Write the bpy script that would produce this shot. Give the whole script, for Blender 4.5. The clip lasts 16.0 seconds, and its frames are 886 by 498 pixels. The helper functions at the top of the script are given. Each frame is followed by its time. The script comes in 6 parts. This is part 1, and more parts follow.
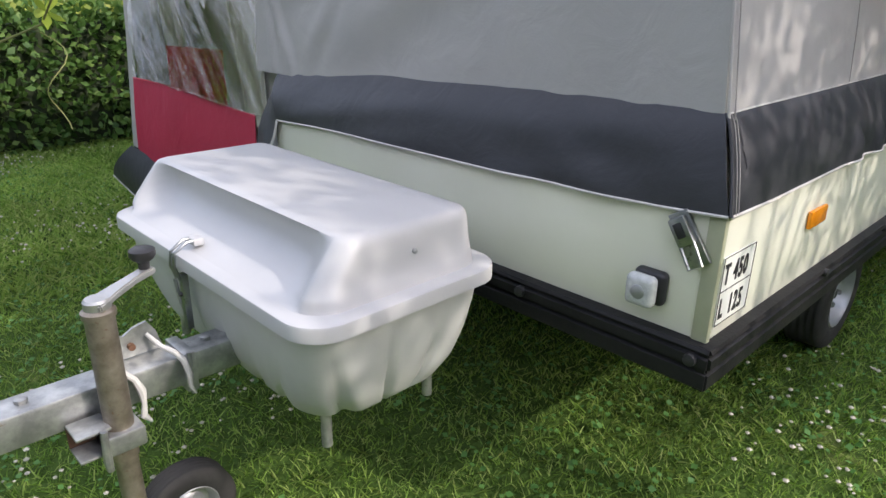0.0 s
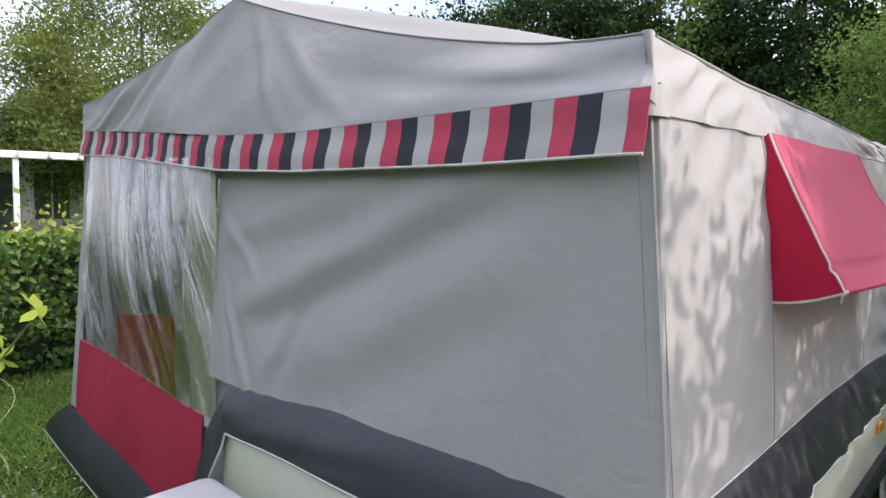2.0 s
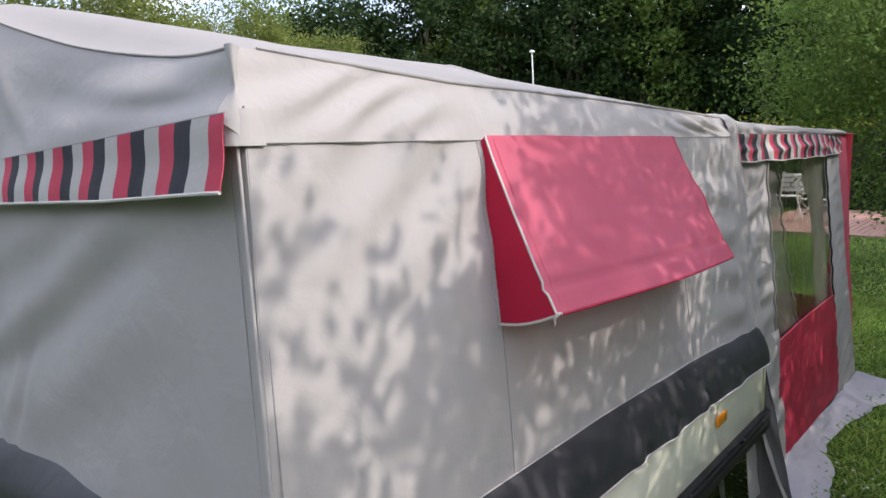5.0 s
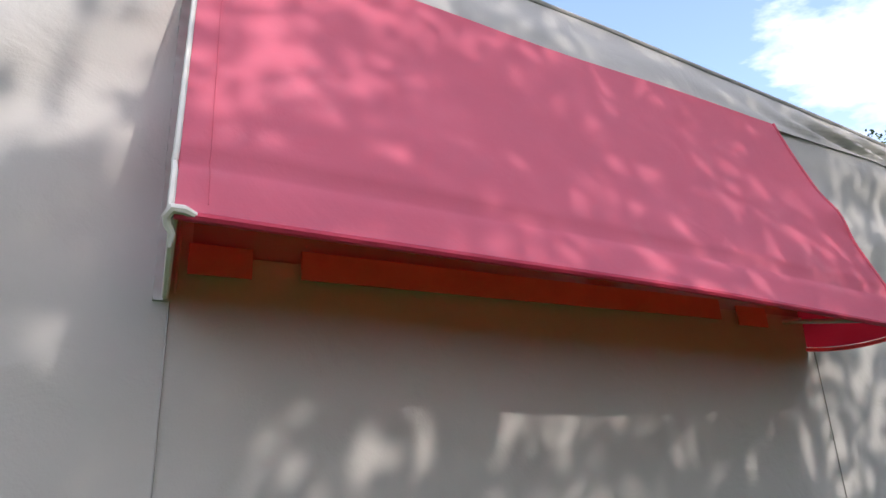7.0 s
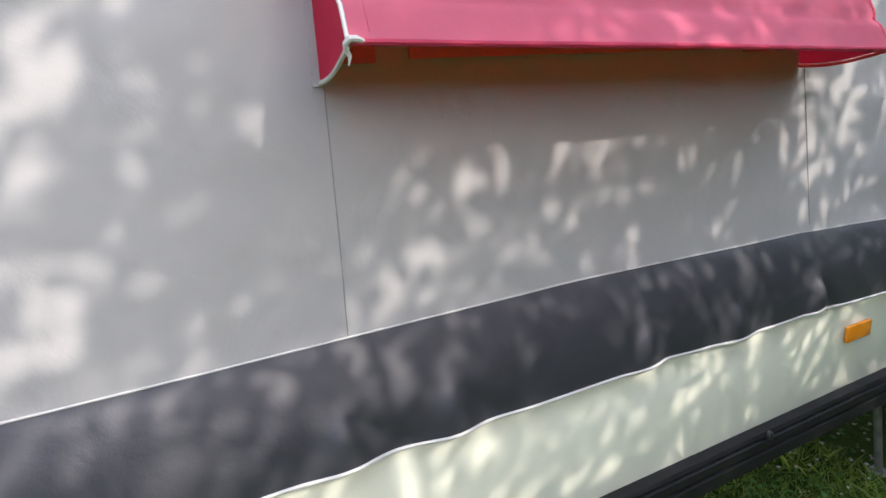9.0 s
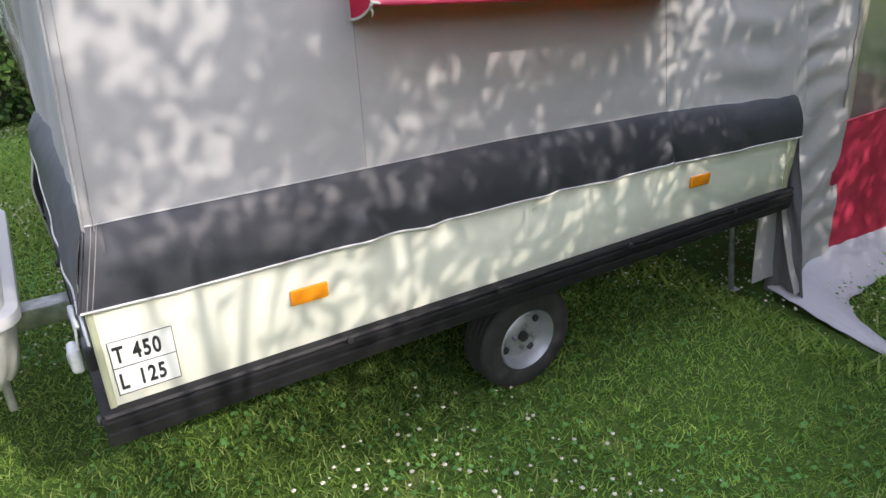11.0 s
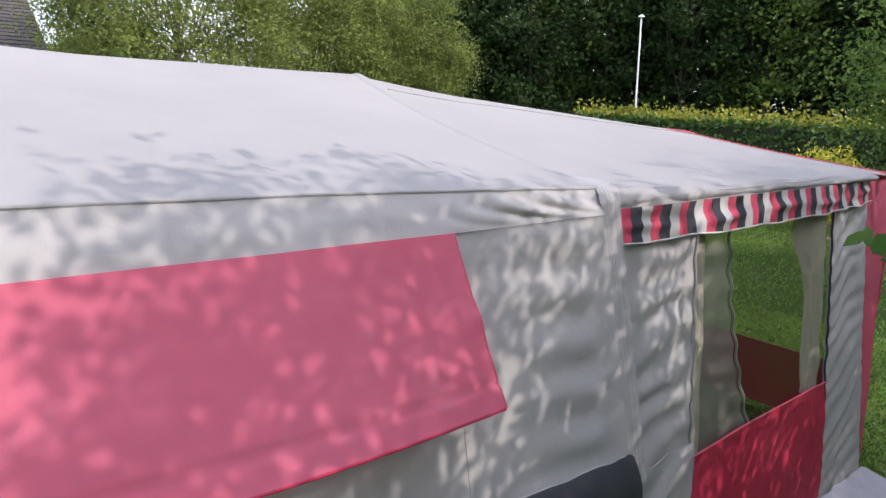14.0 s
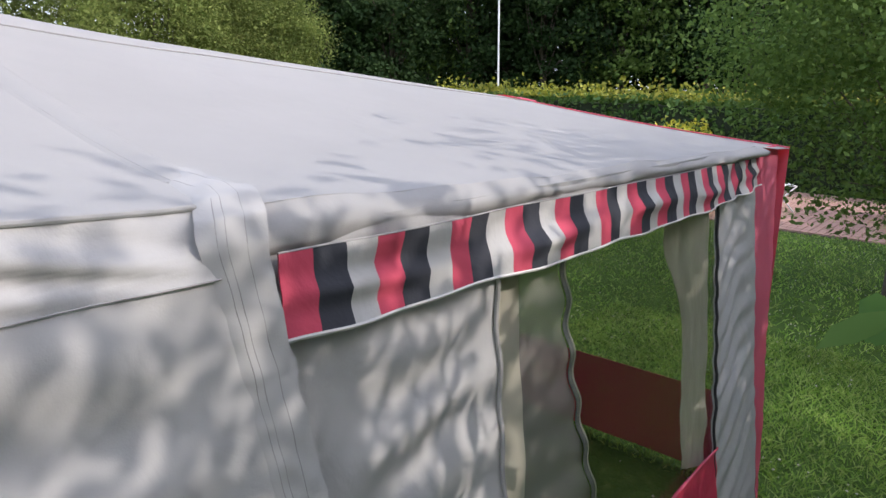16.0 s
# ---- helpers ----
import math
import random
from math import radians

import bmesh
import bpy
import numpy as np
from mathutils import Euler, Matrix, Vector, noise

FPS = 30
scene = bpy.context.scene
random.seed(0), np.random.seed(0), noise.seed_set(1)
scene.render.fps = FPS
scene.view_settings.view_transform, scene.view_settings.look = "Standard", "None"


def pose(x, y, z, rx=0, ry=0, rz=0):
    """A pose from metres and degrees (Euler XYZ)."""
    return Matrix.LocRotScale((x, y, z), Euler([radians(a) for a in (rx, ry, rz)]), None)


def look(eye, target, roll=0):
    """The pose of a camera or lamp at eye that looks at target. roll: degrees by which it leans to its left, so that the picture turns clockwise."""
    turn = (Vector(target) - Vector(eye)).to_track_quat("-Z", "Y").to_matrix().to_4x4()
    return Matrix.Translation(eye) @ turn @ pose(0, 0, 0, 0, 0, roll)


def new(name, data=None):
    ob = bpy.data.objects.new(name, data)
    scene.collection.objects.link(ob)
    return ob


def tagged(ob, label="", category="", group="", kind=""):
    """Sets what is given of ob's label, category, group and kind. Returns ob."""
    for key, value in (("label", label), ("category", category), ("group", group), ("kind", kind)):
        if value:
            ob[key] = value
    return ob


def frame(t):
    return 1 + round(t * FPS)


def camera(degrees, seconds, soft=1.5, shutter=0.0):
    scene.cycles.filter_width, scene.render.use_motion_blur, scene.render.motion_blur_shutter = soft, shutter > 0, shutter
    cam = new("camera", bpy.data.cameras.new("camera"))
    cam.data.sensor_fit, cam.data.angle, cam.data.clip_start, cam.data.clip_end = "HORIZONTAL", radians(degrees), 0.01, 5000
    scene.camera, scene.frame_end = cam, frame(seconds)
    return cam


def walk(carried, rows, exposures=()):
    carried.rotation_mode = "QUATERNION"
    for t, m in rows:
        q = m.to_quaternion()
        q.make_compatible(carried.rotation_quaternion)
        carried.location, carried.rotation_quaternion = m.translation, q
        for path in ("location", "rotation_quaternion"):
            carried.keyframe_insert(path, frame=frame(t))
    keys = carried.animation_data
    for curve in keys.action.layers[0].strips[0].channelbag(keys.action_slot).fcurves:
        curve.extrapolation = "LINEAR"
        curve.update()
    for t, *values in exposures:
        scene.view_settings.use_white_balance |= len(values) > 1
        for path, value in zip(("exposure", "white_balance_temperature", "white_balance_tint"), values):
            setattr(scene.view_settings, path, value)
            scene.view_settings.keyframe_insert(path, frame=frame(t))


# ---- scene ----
cam = camera(66.5, 16.0)
PATH = [
    (0, (-1.097, -0.446, 1.115), (0.203, 0.893, 0.397), 0.8),
    (0.5, (-1.077, -0.43, 1.202), (0.299, 0.898, 0.615), 0.8),
    (1, (-1.072, -0.402, 1.318), (0.34, 0.937, 0.856), 1.3),
    (1.5, (-1.067, -0.388, 1.434), (0.376, 0.957, 1.101), 2.0),
    (2, (-1.076, -0.398, 1.541), (0.409, 0.924, 1.326), 2.1),
    (2.5, (-1.084, -0.412, 1.62), (0.413, 0.902, 1.44), 1.4),
    (3, (-1.089, -0.454, 1.655), (0.45, 0.806, 1.444), 0.4),
    (3.5, (-1.053, -0.55, 1.675), (0.545, 0.624, 1.417), -0.5),
    (3.7, (-1.032, -0.615, 1.685), (0.566, 0.555, 1.408), -0.7),
    (6, (0.132, -0.782, 1.519), (1.409, 0.75, 1.365), 0.3),
    (6.5, (0.413, -0.722, 1.387), (1.518, 0.941, 1.494), 1.4),
    (7, (0.56, -0.591, 1.207), (1.561, 1.105, 1.558), 1.6),
    (7.5, (0.588, -0.526, 1.085), (1.549, 1.135, 1.651), 0.2),
    (8, (0.582, -0.52, 1.061), (1.583, 1.129, 1.589), -0.3),
    (8.5, (0.524, -0.581, 1.138), (1.575, 1.119, 1.219), -0.6),
    (9, (0.341, -0.766, 1.298), (1.307, 0.895, 0.744), -1.6),
    (9.2, (0.265, -0.853, 1.316), (1.167, 0.779, 0.593), -2.2),
    (11.3, (-0.02, -1.428, 1.549), (0.968, 0.078, 0.68), 0.4),
    (11.5, (-0.001, -1.467, 1.621), (1.017, 0.041, 0.79), 0.9),
    (12, (0.039, -1.515, 1.746), (1.191, -0.035, 1.053), 2.2),
    (12.5, (0.057, -1.544, 1.835), (1.317, -0.115, 1.226), 2.8),
    (13, (0.147, -1.487, 1.902), (1.446, -0.078, 1.332), 2.8),
    (13.5, (0.365, -1.273, 1.967), (1.66, 0.172, 1.479), 2.8),
    (14, (0.618, -1.093, 1.981), (1.877, 0.4, 1.551), 2.4),
    (14.5, (0.925, -1.009, 1.974), (2.224, 0.433, 1.489), 2.4),
    (15, (1.222, -0.863, 1.913), (2.631, 0.446, 1.363), 3.1),
    (15.5, (1.542, -0.652, 1.902), (3.043, 0.561, 1.374), 2.5),
    (16, (1.878, -0.529, 1.881), (3.38, 0.708, 1.417), 1.6),
]
walk(cam, [(t, look(e, a, r)) for t, e, a, r in PATH], [(0, 0.12, 6380, 17), (2, 0.2, 6400, 19), (3.5, 0.17, 6400, 19), (6, 0.05, 6400, 19), (7, 0.2, 6350, 16), (8.5, 0.5, 6300, 15), (9.2, 0.56, 6230, 17), (11.5, 0.38, 6270, 18), (12.5, 0.36, 6270, 20), (13.2, 0.27, 6270, 20), (14, 0.14, 6250, 20), (15.5, 0.06, 6180, 17), (16, 0.06, 6180, 17)])

# world, sun and sky
SUN = Vector((0.282, -0.746, 0.605)).normalized()
world = bpy.data.worlds.new("world")
scene.world = world
world.use_nodes = True
wt = world.node_tree
wt.nodes.clear()
w_out = wt.nodes.new("ShaderNodeOutputWorld")
w_bg = wt.nodes.new("ShaderNodeBackground")
w_sky = wt.nodes.new("ShaderNodeTexSky")
w_sky.sky_type = "NISHITA"
w_sky.sun_disc = False
w_sky.sun_elevation = math.asin(SUN.z)
w_sky.sun_rotation = math.atan2(SUN.x, SUN.y)
w_sky.air_density, w_sky.dust_density = 1.0, 2.0
w_co = wt.nodes.new("ShaderNodeTexCoord")
w_map = wt.nodes.new("ShaderNodeMapping")
w_map.inputs["Scale"].default_value = (1.0, 1.0, 2.4)
w_noise = wt.nodes.new("ShaderNodeTexNoise")
w_noise.inputs["Scale"].default_value = 2.3
w_noise.inputs["Detail"].default_value = 7
w_noise.inputs["Roughness"].default_value = 0.55
w_ramp = wt.nodes.new("ShaderNodeValToRGB")
w_ramp.color_ramp.elements[0].position, w_ramp.color_ramp.elements[1].position = 0.46, 0.60
w_mix = wt.nodes.new("ShaderNodeMixRGB")
w_mix.inputs[2].default_value = (6.4, 6.5, 6.7, 1)
wt.links.new(w_co.outputs["Generated"], w_map.inputs["Vector"])
wt.links.new(w_map.outputs[0], w_noise.inputs["Vector"])
wt.links.new(w_noise.outputs["Fac"], w_ramp.inputs[0])
w_sep = wt.nodes.new("ShaderNodeSeparateXYZ")
w_haze = wt.nodes.new("ShaderNodeMapRange")
w_haze.inputs["From Min"].default_value, w_haze.inputs["From Max"].default_value = 0.05, 0.36
w_haze.inputs["To Min"].default_value, w_haze.inputs["To Max"].default_value = 0.8, 0.0
w_low = wt.nodes.new("ShaderNodeMixRGB")
w_low.inputs[2].default_value = (3.0, 3.25, 3.7, 1)
wt.links.new(w_co.outputs["Generated"], w_sep.inputs[0])
wt.links.new(w_sep.outputs["Z"], w_haze.inputs["Value"])
wt.links.new(w_haze.outputs[0], w_low.inputs[0])
wt.links.new(w_ramp.outputs[0], w_mix.inputs[0])
wt.links.new(w_sky.outputs[0], w_mix.inputs[1])
wt.links.new(w_mix.outputs[0], w_low.inputs[1])
wt.links.new(w_low.outputs[0], w_bg.inputs[0])
wt.links.new(w_bg.outputs[0], w_out.inputs[0])
w_bg.inputs[1].default_value = 0.345
sun = new("sun", bpy.data.lights.new("sun", "SUN"))
sun.data.energy, sun.data.angle, sun.data.color = 3.0, radians(0.5), (1.0, 0.92, 0.80)
sun.matrix_world = look(SUN * 30, (0, 0, 0))


# materials
def nodes_of(name):
    m = bpy.data.materials.new(name)
    m.use_nodes = True
    return m, m.node_tree, m.node_tree.nodes["Principled BSDF"], m.node_tree.nodes["Material Output"]


def add(nt, kind, **kw):
    n = nt.nodes.new(kind)
    for k, v in kw.items():
        n.inputs[k].default_value = v
    return n


def surface(name, c1, c2, rough=0.6, scale=6.0, metal=0.0, bump=0.1, bscale=60.0, coat=0.0, c3=None, spots=0.62, spec=0.5, rough2=None, bdist=0.004):
    """A surface of two tones at a broad scale, grain at a fine one, and stains of a third tone."""
    m, nt, p, out = nodes_of(name)
    co = nt.nodes.new("ShaderNodeTexCoord")
    n1 = add(nt, "ShaderNodeTexNoise", Scale=scale, Detail=6.0, Roughness=0.6)
    n2 = add(nt, "ShaderNodeTexNoise", Scale=bscale, Detail=4.0)
    for n in (n1, n2):
        nt.links.new(co.outputs["Object"], n.inputs["Vector"])
    r = nt.nodes.new("ShaderNodeValToRGB")
    r.color_ramp.elements[0].position, r.color_ramp.elements[1].position = 0.35, 0.68
    r.color_ramp.elements[0].color, r.color_ramp.elements[1].color = (*c1, 1), (*c2, 1)
    nt.links.new(n1.outputs["Fac"], r.inputs[0])
    col = r.outputs[0]
    if c3:
        n3 = add(nt, "ShaderNodeTexNoise", Scale=scale * 2.7, Detail=8.0, Roughness=0.7)
        nt.links.new(co.outputs["Object"], n3.inputs["Vector"])
        r3 = nt.nodes.new("ShaderNodeValToRGB")
        r3.color_ramp.elements[0].position, r3.color_ramp.elements[1].position = spots, spots + 0.08
        nt.links.new(n3.outputs["Fac"], r3.inputs[0])
        mx = nt.nodes.new("ShaderNodeMixRGB")
        mx.inputs[2].default_value = (*c3, 1)
        nt.links.new(r3.outputs[0], mx.inputs[0])
        nt.links.new(col, mx.inputs[1])
        col = mx.outputs[0]
    nt.links.new(col, p.inputs["Base Color"])
    p.inputs["Metallic"].default_value = metal
    p.inputs["Coat Weight"].default_value = coat
    p.inputs["Specular IOR Level"].default_value = spec
    rr = nt.nodes.new("ShaderNodeMapRange")
    rr.inputs["To Min"].default_value, rr.inputs["To Max"].default_value = rough, rough2 if rough2 is not None else min(1, rough + 0.12)
    nt.links.new(n2.outputs["Fac"], rr.inputs["Value"])
    nt.links.new(rr.outputs[0], p.inputs["Roughness"])
    b = add(nt, "ShaderNodeBump", Strength=bump, Distance=bdist)
    nt.links.new(n2.outputs["Fac"], b.inputs["Height"])
    nt.links.new(b.outputs[0], p.inputs["Normal"])
    return m


def canvas(name, c1, c2, see=0.12, rough=0.85, crease=0.5, stain=None, spec=0.25, glow=None):
    """Woven tent cloth: broad fading, faint dirt, small creases and a weave; a little light comes through."""
    m, nt, p, out = nodes_of(name)
    co = nt.nodes.new("ShaderNodeTexCoord")
    n1 = add(nt, "ShaderNodeTexNoise", Scale=1.7, Detail=7.0, Roughness=0.62)
    n2 = add(nt, "ShaderNodeTexNoise", Scale=9.0, Detail=5.0, Distortion=0.6)
    n3 = add(nt, "ShaderNodeTexNoise", Scale=420.0, Detail=2.0)
    for n in (n1, n2, n3):
        nt.links.new(co.outputs["Object"], n.inputs["Vector"])
    r = nt.nodes.new("ShaderNodeValToRGB")
    r.color_ramp.elements[0].position, r.color_ramp.elements[1].position = 0.3, 0.7
    r.color_ramp.elements[0].color, r.color_ramp.elements[1].color = (*c1, 1), (*c2, 1)
    nt.links.new(n1.outputs["Fac"], r.inputs[0])
    col = r.outputs[0]
    if stain:
        r3 = nt.nodes.new("ShaderNodeValToRGB")
        r3.color_ramp.elements[0].position, r3.color_ramp.elements[1].position = 0.56, 0.8
        r3.color_ramp.elements[1].color = (0.75, 0.75, 0.75, 1)
        n4 = add(nt, "ShaderNodeTexNoise", Scale=5.0, Detail=9.0, Roughness=0.72, Distortion=0.3)
        nt.links.new(co.outputs["Object"], n4.inputs["Vector"])
        nt.links.new(n4.outputs["Fac"], r3.inputs[0])
        mx = nt.nodes.new("ShaderNodeMixRGB")
        mx.inputs[2].default_value = (*stain, 1)
        nt.links.new(r3.outputs[0], mx.inputs[0])
        nt.links.new(col, mx.inputs[1])
        col = mx.outputs[0]
    nt.links.new(col, p.inputs["Base Color"])
    p.inputs["Roughness"].default_value = rough
    p.inputs["Specular IOR Level"].default_value = spec
    b1 = add(nt, "ShaderNodeBump", Strength=crease, Distance=0.012)
    b2 = add(nt, "ShaderNodeBump", Strength=0.25, Distance=0.0008)
    nt.links.new(n2.outputs["Fac"], b1.inputs["Height"])
    nt.links.new(n3.outputs["Fac"], b2.inputs["Height"])
    nt.links.new(b1.outputs[0], b2.inputs["Normal"])
    nt.links.new(b2.outputs[0], p.inputs["Normal"])
    t = nt.nodes.new("ShaderNodeBsdfTranslucent")
    if glow:
        t.inputs["Color"].default_value = (*glow, 1)
    else:
        nt.links.new(col, t.inputs["Color"])
    s = nt.nodes.new("ShaderNodeMixShader")
    s.inputs[0].default_value = see
    nt.links.new(p.outputs[0], s.inputs[1])
    nt.links.new(t.outputs[0], s.inputs[2])
    nt.links.new(s.outputs[0], out.inputs[0])
    return m


def foliage(name, stops, see=0.35, rough=0.55, spec=0.35):
    """Leaves and blades: each takes its own tone between the stops."""
    m, nt, p, out = nodes_of(name)
    g = nt.nodes.new("ShaderNodeNewGeometry")
    r = nt.nodes.new("ShaderNodeValToRGB")
    e = r.color_ramp.elements
    for i, c in enumerate(stops):
        q = e[i] if i < 2 else e.new(1.0)
        q.position, q.color = i / (len(stops) - 1), (*c, 1)
    for i, c in enumerate(stops):
        e[i].position, e[i].color = i / (len(stops) - 1), (*c, 1)
    nt.links.new(g.outputs["Random Per Island"], r.inputs[0])
    co = nt.nodes.new("ShaderNodeTexCoord")
    n = add(nt, "ShaderNodeTexNoise", Scale=0.9, Detail=3.0)
    nt.links.new(co.outputs["Object"], n.inputs["Vector"])
    mr = nt.nodes.new("ShaderNodeMapRange")
    mr.inputs["From Min"].default_value, mr.inputs["From Max"].default_value = 0.3, 0.7
    mr.inputs["To Min"].default_value, mr.inputs["To Max"].default_value = 0.65, 1.3
    nt.links.new(n.outputs["Fac"], mr.inputs["Value"])
    h = nt.nodes.new("ShaderNodeHueSaturation")
    nt.links.new(mr.outputs[0], h.inputs["Value"])
    nt.links.new(r.outputs[0], h.inputs["Color"])
    nt.links.new(h.outputs[0], p.inputs["Base Color"])
    p.inputs["Roughness"].default_value = rough
    p.inputs["Specular IOR Level"].default_value = spec
    t = nt.nodes.new("ShaderNodeBsdfTranslucent")
    nt.links.new(h.outputs[0], t.inputs["Color"])
    s = nt.nodes.new("ShaderNodeMixShader")
    s.inputs[0].default_value = see
    nt.links.new(p.outputs[0], s.inputs[1])
    nt.links.new(t.outputs[0], s.inputs[2])
    nt.links.new(s.outputs[0], out.inputs[0])
    return m


def clear_sheet(name, tint, gloss, crinkle, scale, rough=0.08):
    """Soft clear plastic: mostly see-through, with a gloss that its crinkles break up."""
    m, nt, p, out = nodes_of(name)
    nt.nodes.remove(p)
    co = nt.nodes.new("ShaderNodeTexCoord")
    mp = nt.nodes.new("ShaderNodeMapping")
    turn = nt.nodes.new("ShaderNodeMapping")
    mp.inputs["Scale"].default_value = (1.0, 1.0, 0.14)
    turn.inputs["Rotation"].default_value = (0.45, 0.0, 0.0)
    n = add(nt, "ShaderNodeTexNoise", Scale=scale, Detail=6.0, Roughness=0.65, Distortion=1.0)
    nt.links.new(co.outputs["Object"], turn.inputs[0])
    nt.links.new(turn.outputs[0], mp.inputs[0])
    nt.links.new(mp.outputs[0], n.inputs["Vector"])
    b = add(nt, "ShaderNodeBump", Strength=crinkle, Distance=0.05)
    nt.links.new(n.outputs["Fac"], b.inputs["Height"])
    tr = nt.nodes.new("ShaderNodeBsdfTransparent")
    tr.inputs[0].default_value = (*tint, 1)
    gl = nt.nodes.new("ShaderNodeBsdfGlossy")
    gl.inputs["Roughness"].default_value = rough
    nt.links.new(b.outputs[0], gl.inputs["Normal"])
    fr = nt.nodes.new("ShaderNodeLayerWeight")
    nt.links.new(b.outputs[0], fr.inputs["Normal"])
    pw = nt.nodes.new("ShaderNodeMath")
    pw.operation = "POWER"
    pw.inputs[1].default_value = 4.0
    nt.links.new(fr.outputs["Facing"], pw.inputs[0])
    mr = nt.nodes.new("ShaderNodeMapRange")
    mr.inputs["To Min"].default_value, mr.inputs["To Max"].default_value = gloss, 0.65
    nt.links.new(pw.outputs[0], mr.inputs["Value"])
    s = nt.nodes.new("ShaderNodeMixShader")
    nt.links.new(mr.outputs[0], s.inputs[0])
    nt.links.new(tr.outputs[0], s.inputs[1])
    nt.links.new(gl.outputs[0], s.inputs[2])
    nt.links.new(s.outputs[0], out.inputs[0])
    return m


def screen_net(name, colour, cover):
    """Fly screen: dark threads that cover part of the view."""
    m, nt, p, out = nodes_of(name)
    p.inputs["Base Color"].default_value = (*colour, 1)
    p.inputs["Roughness"].default_value = 0.8
    tr = nt.nodes.new("ShaderNodeBsdfTransparent")
    s = nt.nodes.new("ShaderNodeMixShader")
    s.inputs[0].default_value = cover
    nt.links.new(tr.outputs[0], s.inputs[1])
    nt.links.new(p.outputs[0], s.inputs[2])
    nt.links.new(s.outputs[0], out.inputs[0])
    return m


M_GREY = canvas("grey_canvas", (0.435, 0.43, 0.416), (0.49, 0.483, 0.466), 0.20, stain=(0.41, 0.40, 0.385))
M_ROOF = canvas("roof_canvas", (0.445, 0.44, 0.425), (0.49, 0.483, 0.466), 0.36, crease=0.3, stain=(0.45, 0.44, 0.43))
M_RED = canvas("pink_canvas", (0.63, 0.175, 0.255), (0.68, 0.205, 0.295), 0.46, crease=0.3, stain=(0.68, 0.29, 0.37), glow=(0.95, 0.06, 0.075))
M_GUSSET = canvas("red_gusset", (0.46, 0.018, 0.06), (0.54, 0.03, 0.08), 0.30, glow=(0.85, 0.03, 0.07))
M_RED_LOW = canvas("red_mud_cloth", (0.44, 0.022, 0.062), (0.52, 0.036, 0.085), 0.14, 0.6, crease=0.5, spec=0.4)
# red cloth made brighter and more see-through, so dim inner panels look lit
M_RED_FAR = canvas("red_cloth_lit", (0.55, 0.028, 0.065), (0.62, 0.04, 0.085), 0.75, crease=0.3, glow=(0.92, 0.05, 0.10))
M_STRIPE = canvas("stripe_red", (0.54, 0.07, 0.115), (0.60, 0.09, 0.14), 0.15)
M_STRIPE_D = canvas("stripe_dark", (0.034, 0.037, 0.045), (0.048, 0.050, 0.060), 0.03)
M_STRIPE_G = canvas("stripe_grey", (0.46, 0.45, 0.43), (0.52, 0.51, 0.49), 0.12)
M_BAND = canvas("dark_vinyl", (0.025, 0.027, 0.033), (0.040, 0.042, 0.049), 0.0, 0.5, crease=0.35, stain=(0.055, 0.055, 0.062), spec=0.5)
M_PIPE = surface("white_piping", (0.50, 0.49, 0.46), (0.60, 0.59, 0.56), 0.6, 12, bump=0.1, c3=(0.45, 0.42, 0.36))
M_SEAM = surface("seam_thread", (0.26, 0.25, 0.24), (0.34, 0.33, 0.31), 0.8, 20)
M_BODY = surface("cream_panel", (0.68, 0.69, 0.56), (0.72, 0.73, 0.61), 0.32, 3, bump=0.03, bscale=25, coat=0.15, c3=(0.63, 0.63, 0.50), spots=0.66)
M_EDGE = surface("olive_edge_trim", (0.34, 0.36, 0.24), (0.40, 0.42, 0.29), 0.4, 8)
M_RAIL = surface("black_rubber", (0.007, 0.007, 0.008), (0.014, 0.014, 0.015), 0.48, 9, bump=0.2, bscale=90, c3=(0.06, 0.06, 0.06), spots=0.68, spec=0.3)
M_GRP = surface("white_moulding", (0.45, 0.455, 0.455), (0.50, 0.505, 0.505), 0.34, 2.5, bump=0.0, bscale=12, coat=0.05)
M_TUB = surface("white_tub", (0.45, 0.46, 0.44), (0.51, 0.52, 0.50), 0.40, 4, bump=0.04, bscale=50, c3=(0.50, 0.51, 0.46), spots=0.66)
M_ZINC = surface("galvanised_steel", (0.24, 0.25, 0.25), (0.48, 0.49, 0.48), 0.38, 22, metal=0.75, bump=0.15, bscale=60, c3=(0.20, 0.13, 0.085), spots=0.64)
M_TUBE = surface("worn_steel_tube", (0.19, 0.16, 0.125), (0.37, 0.33, 0.28), 0.38, 24, metal=0.7, bump=0.12, bscale=55, c3=(0.20, 0.11, 0.06), spots=0.62)
M_RUST = surface("rusty_steel", (0.09, 0.045, 0.025), (0.20, 0.11, 0.065), 0.8, 30, metal=0.3, bump=0.4, bscale=90)
M_ALU = surface("cast_aluminium", (0.40, 0.40, 0.39), (0.54, 0.54, 0.53), 0.38, 18, metal=0.8, bump=0.1)
M_CHROME = surface("chrome", (0.22, 0.235, 0.235), (0.40, 0.42, 0.42), 0.28, 15, metal=0.95, bump=0.05, c3=(0.12, 0.13, 0.12), spots=0.6)
M_BLACK = surface("black_plastic", (0.015, 0.015, 0.017), (0.03, 0.03, 0.033), 0.4, 10)
M_TYRE = surface("tyre_rubber", (0.016, 0.016, 0.016), (0.035, 0.034, 0.032), 0.75, 16, bump=0.4, bscale=70)
M_RIM = surface("silver_rim", (0.32, 0.33, 0.34), (0.44, 0.45, 0.46), 0.38, 8, metal=0.6, bump=0.05)
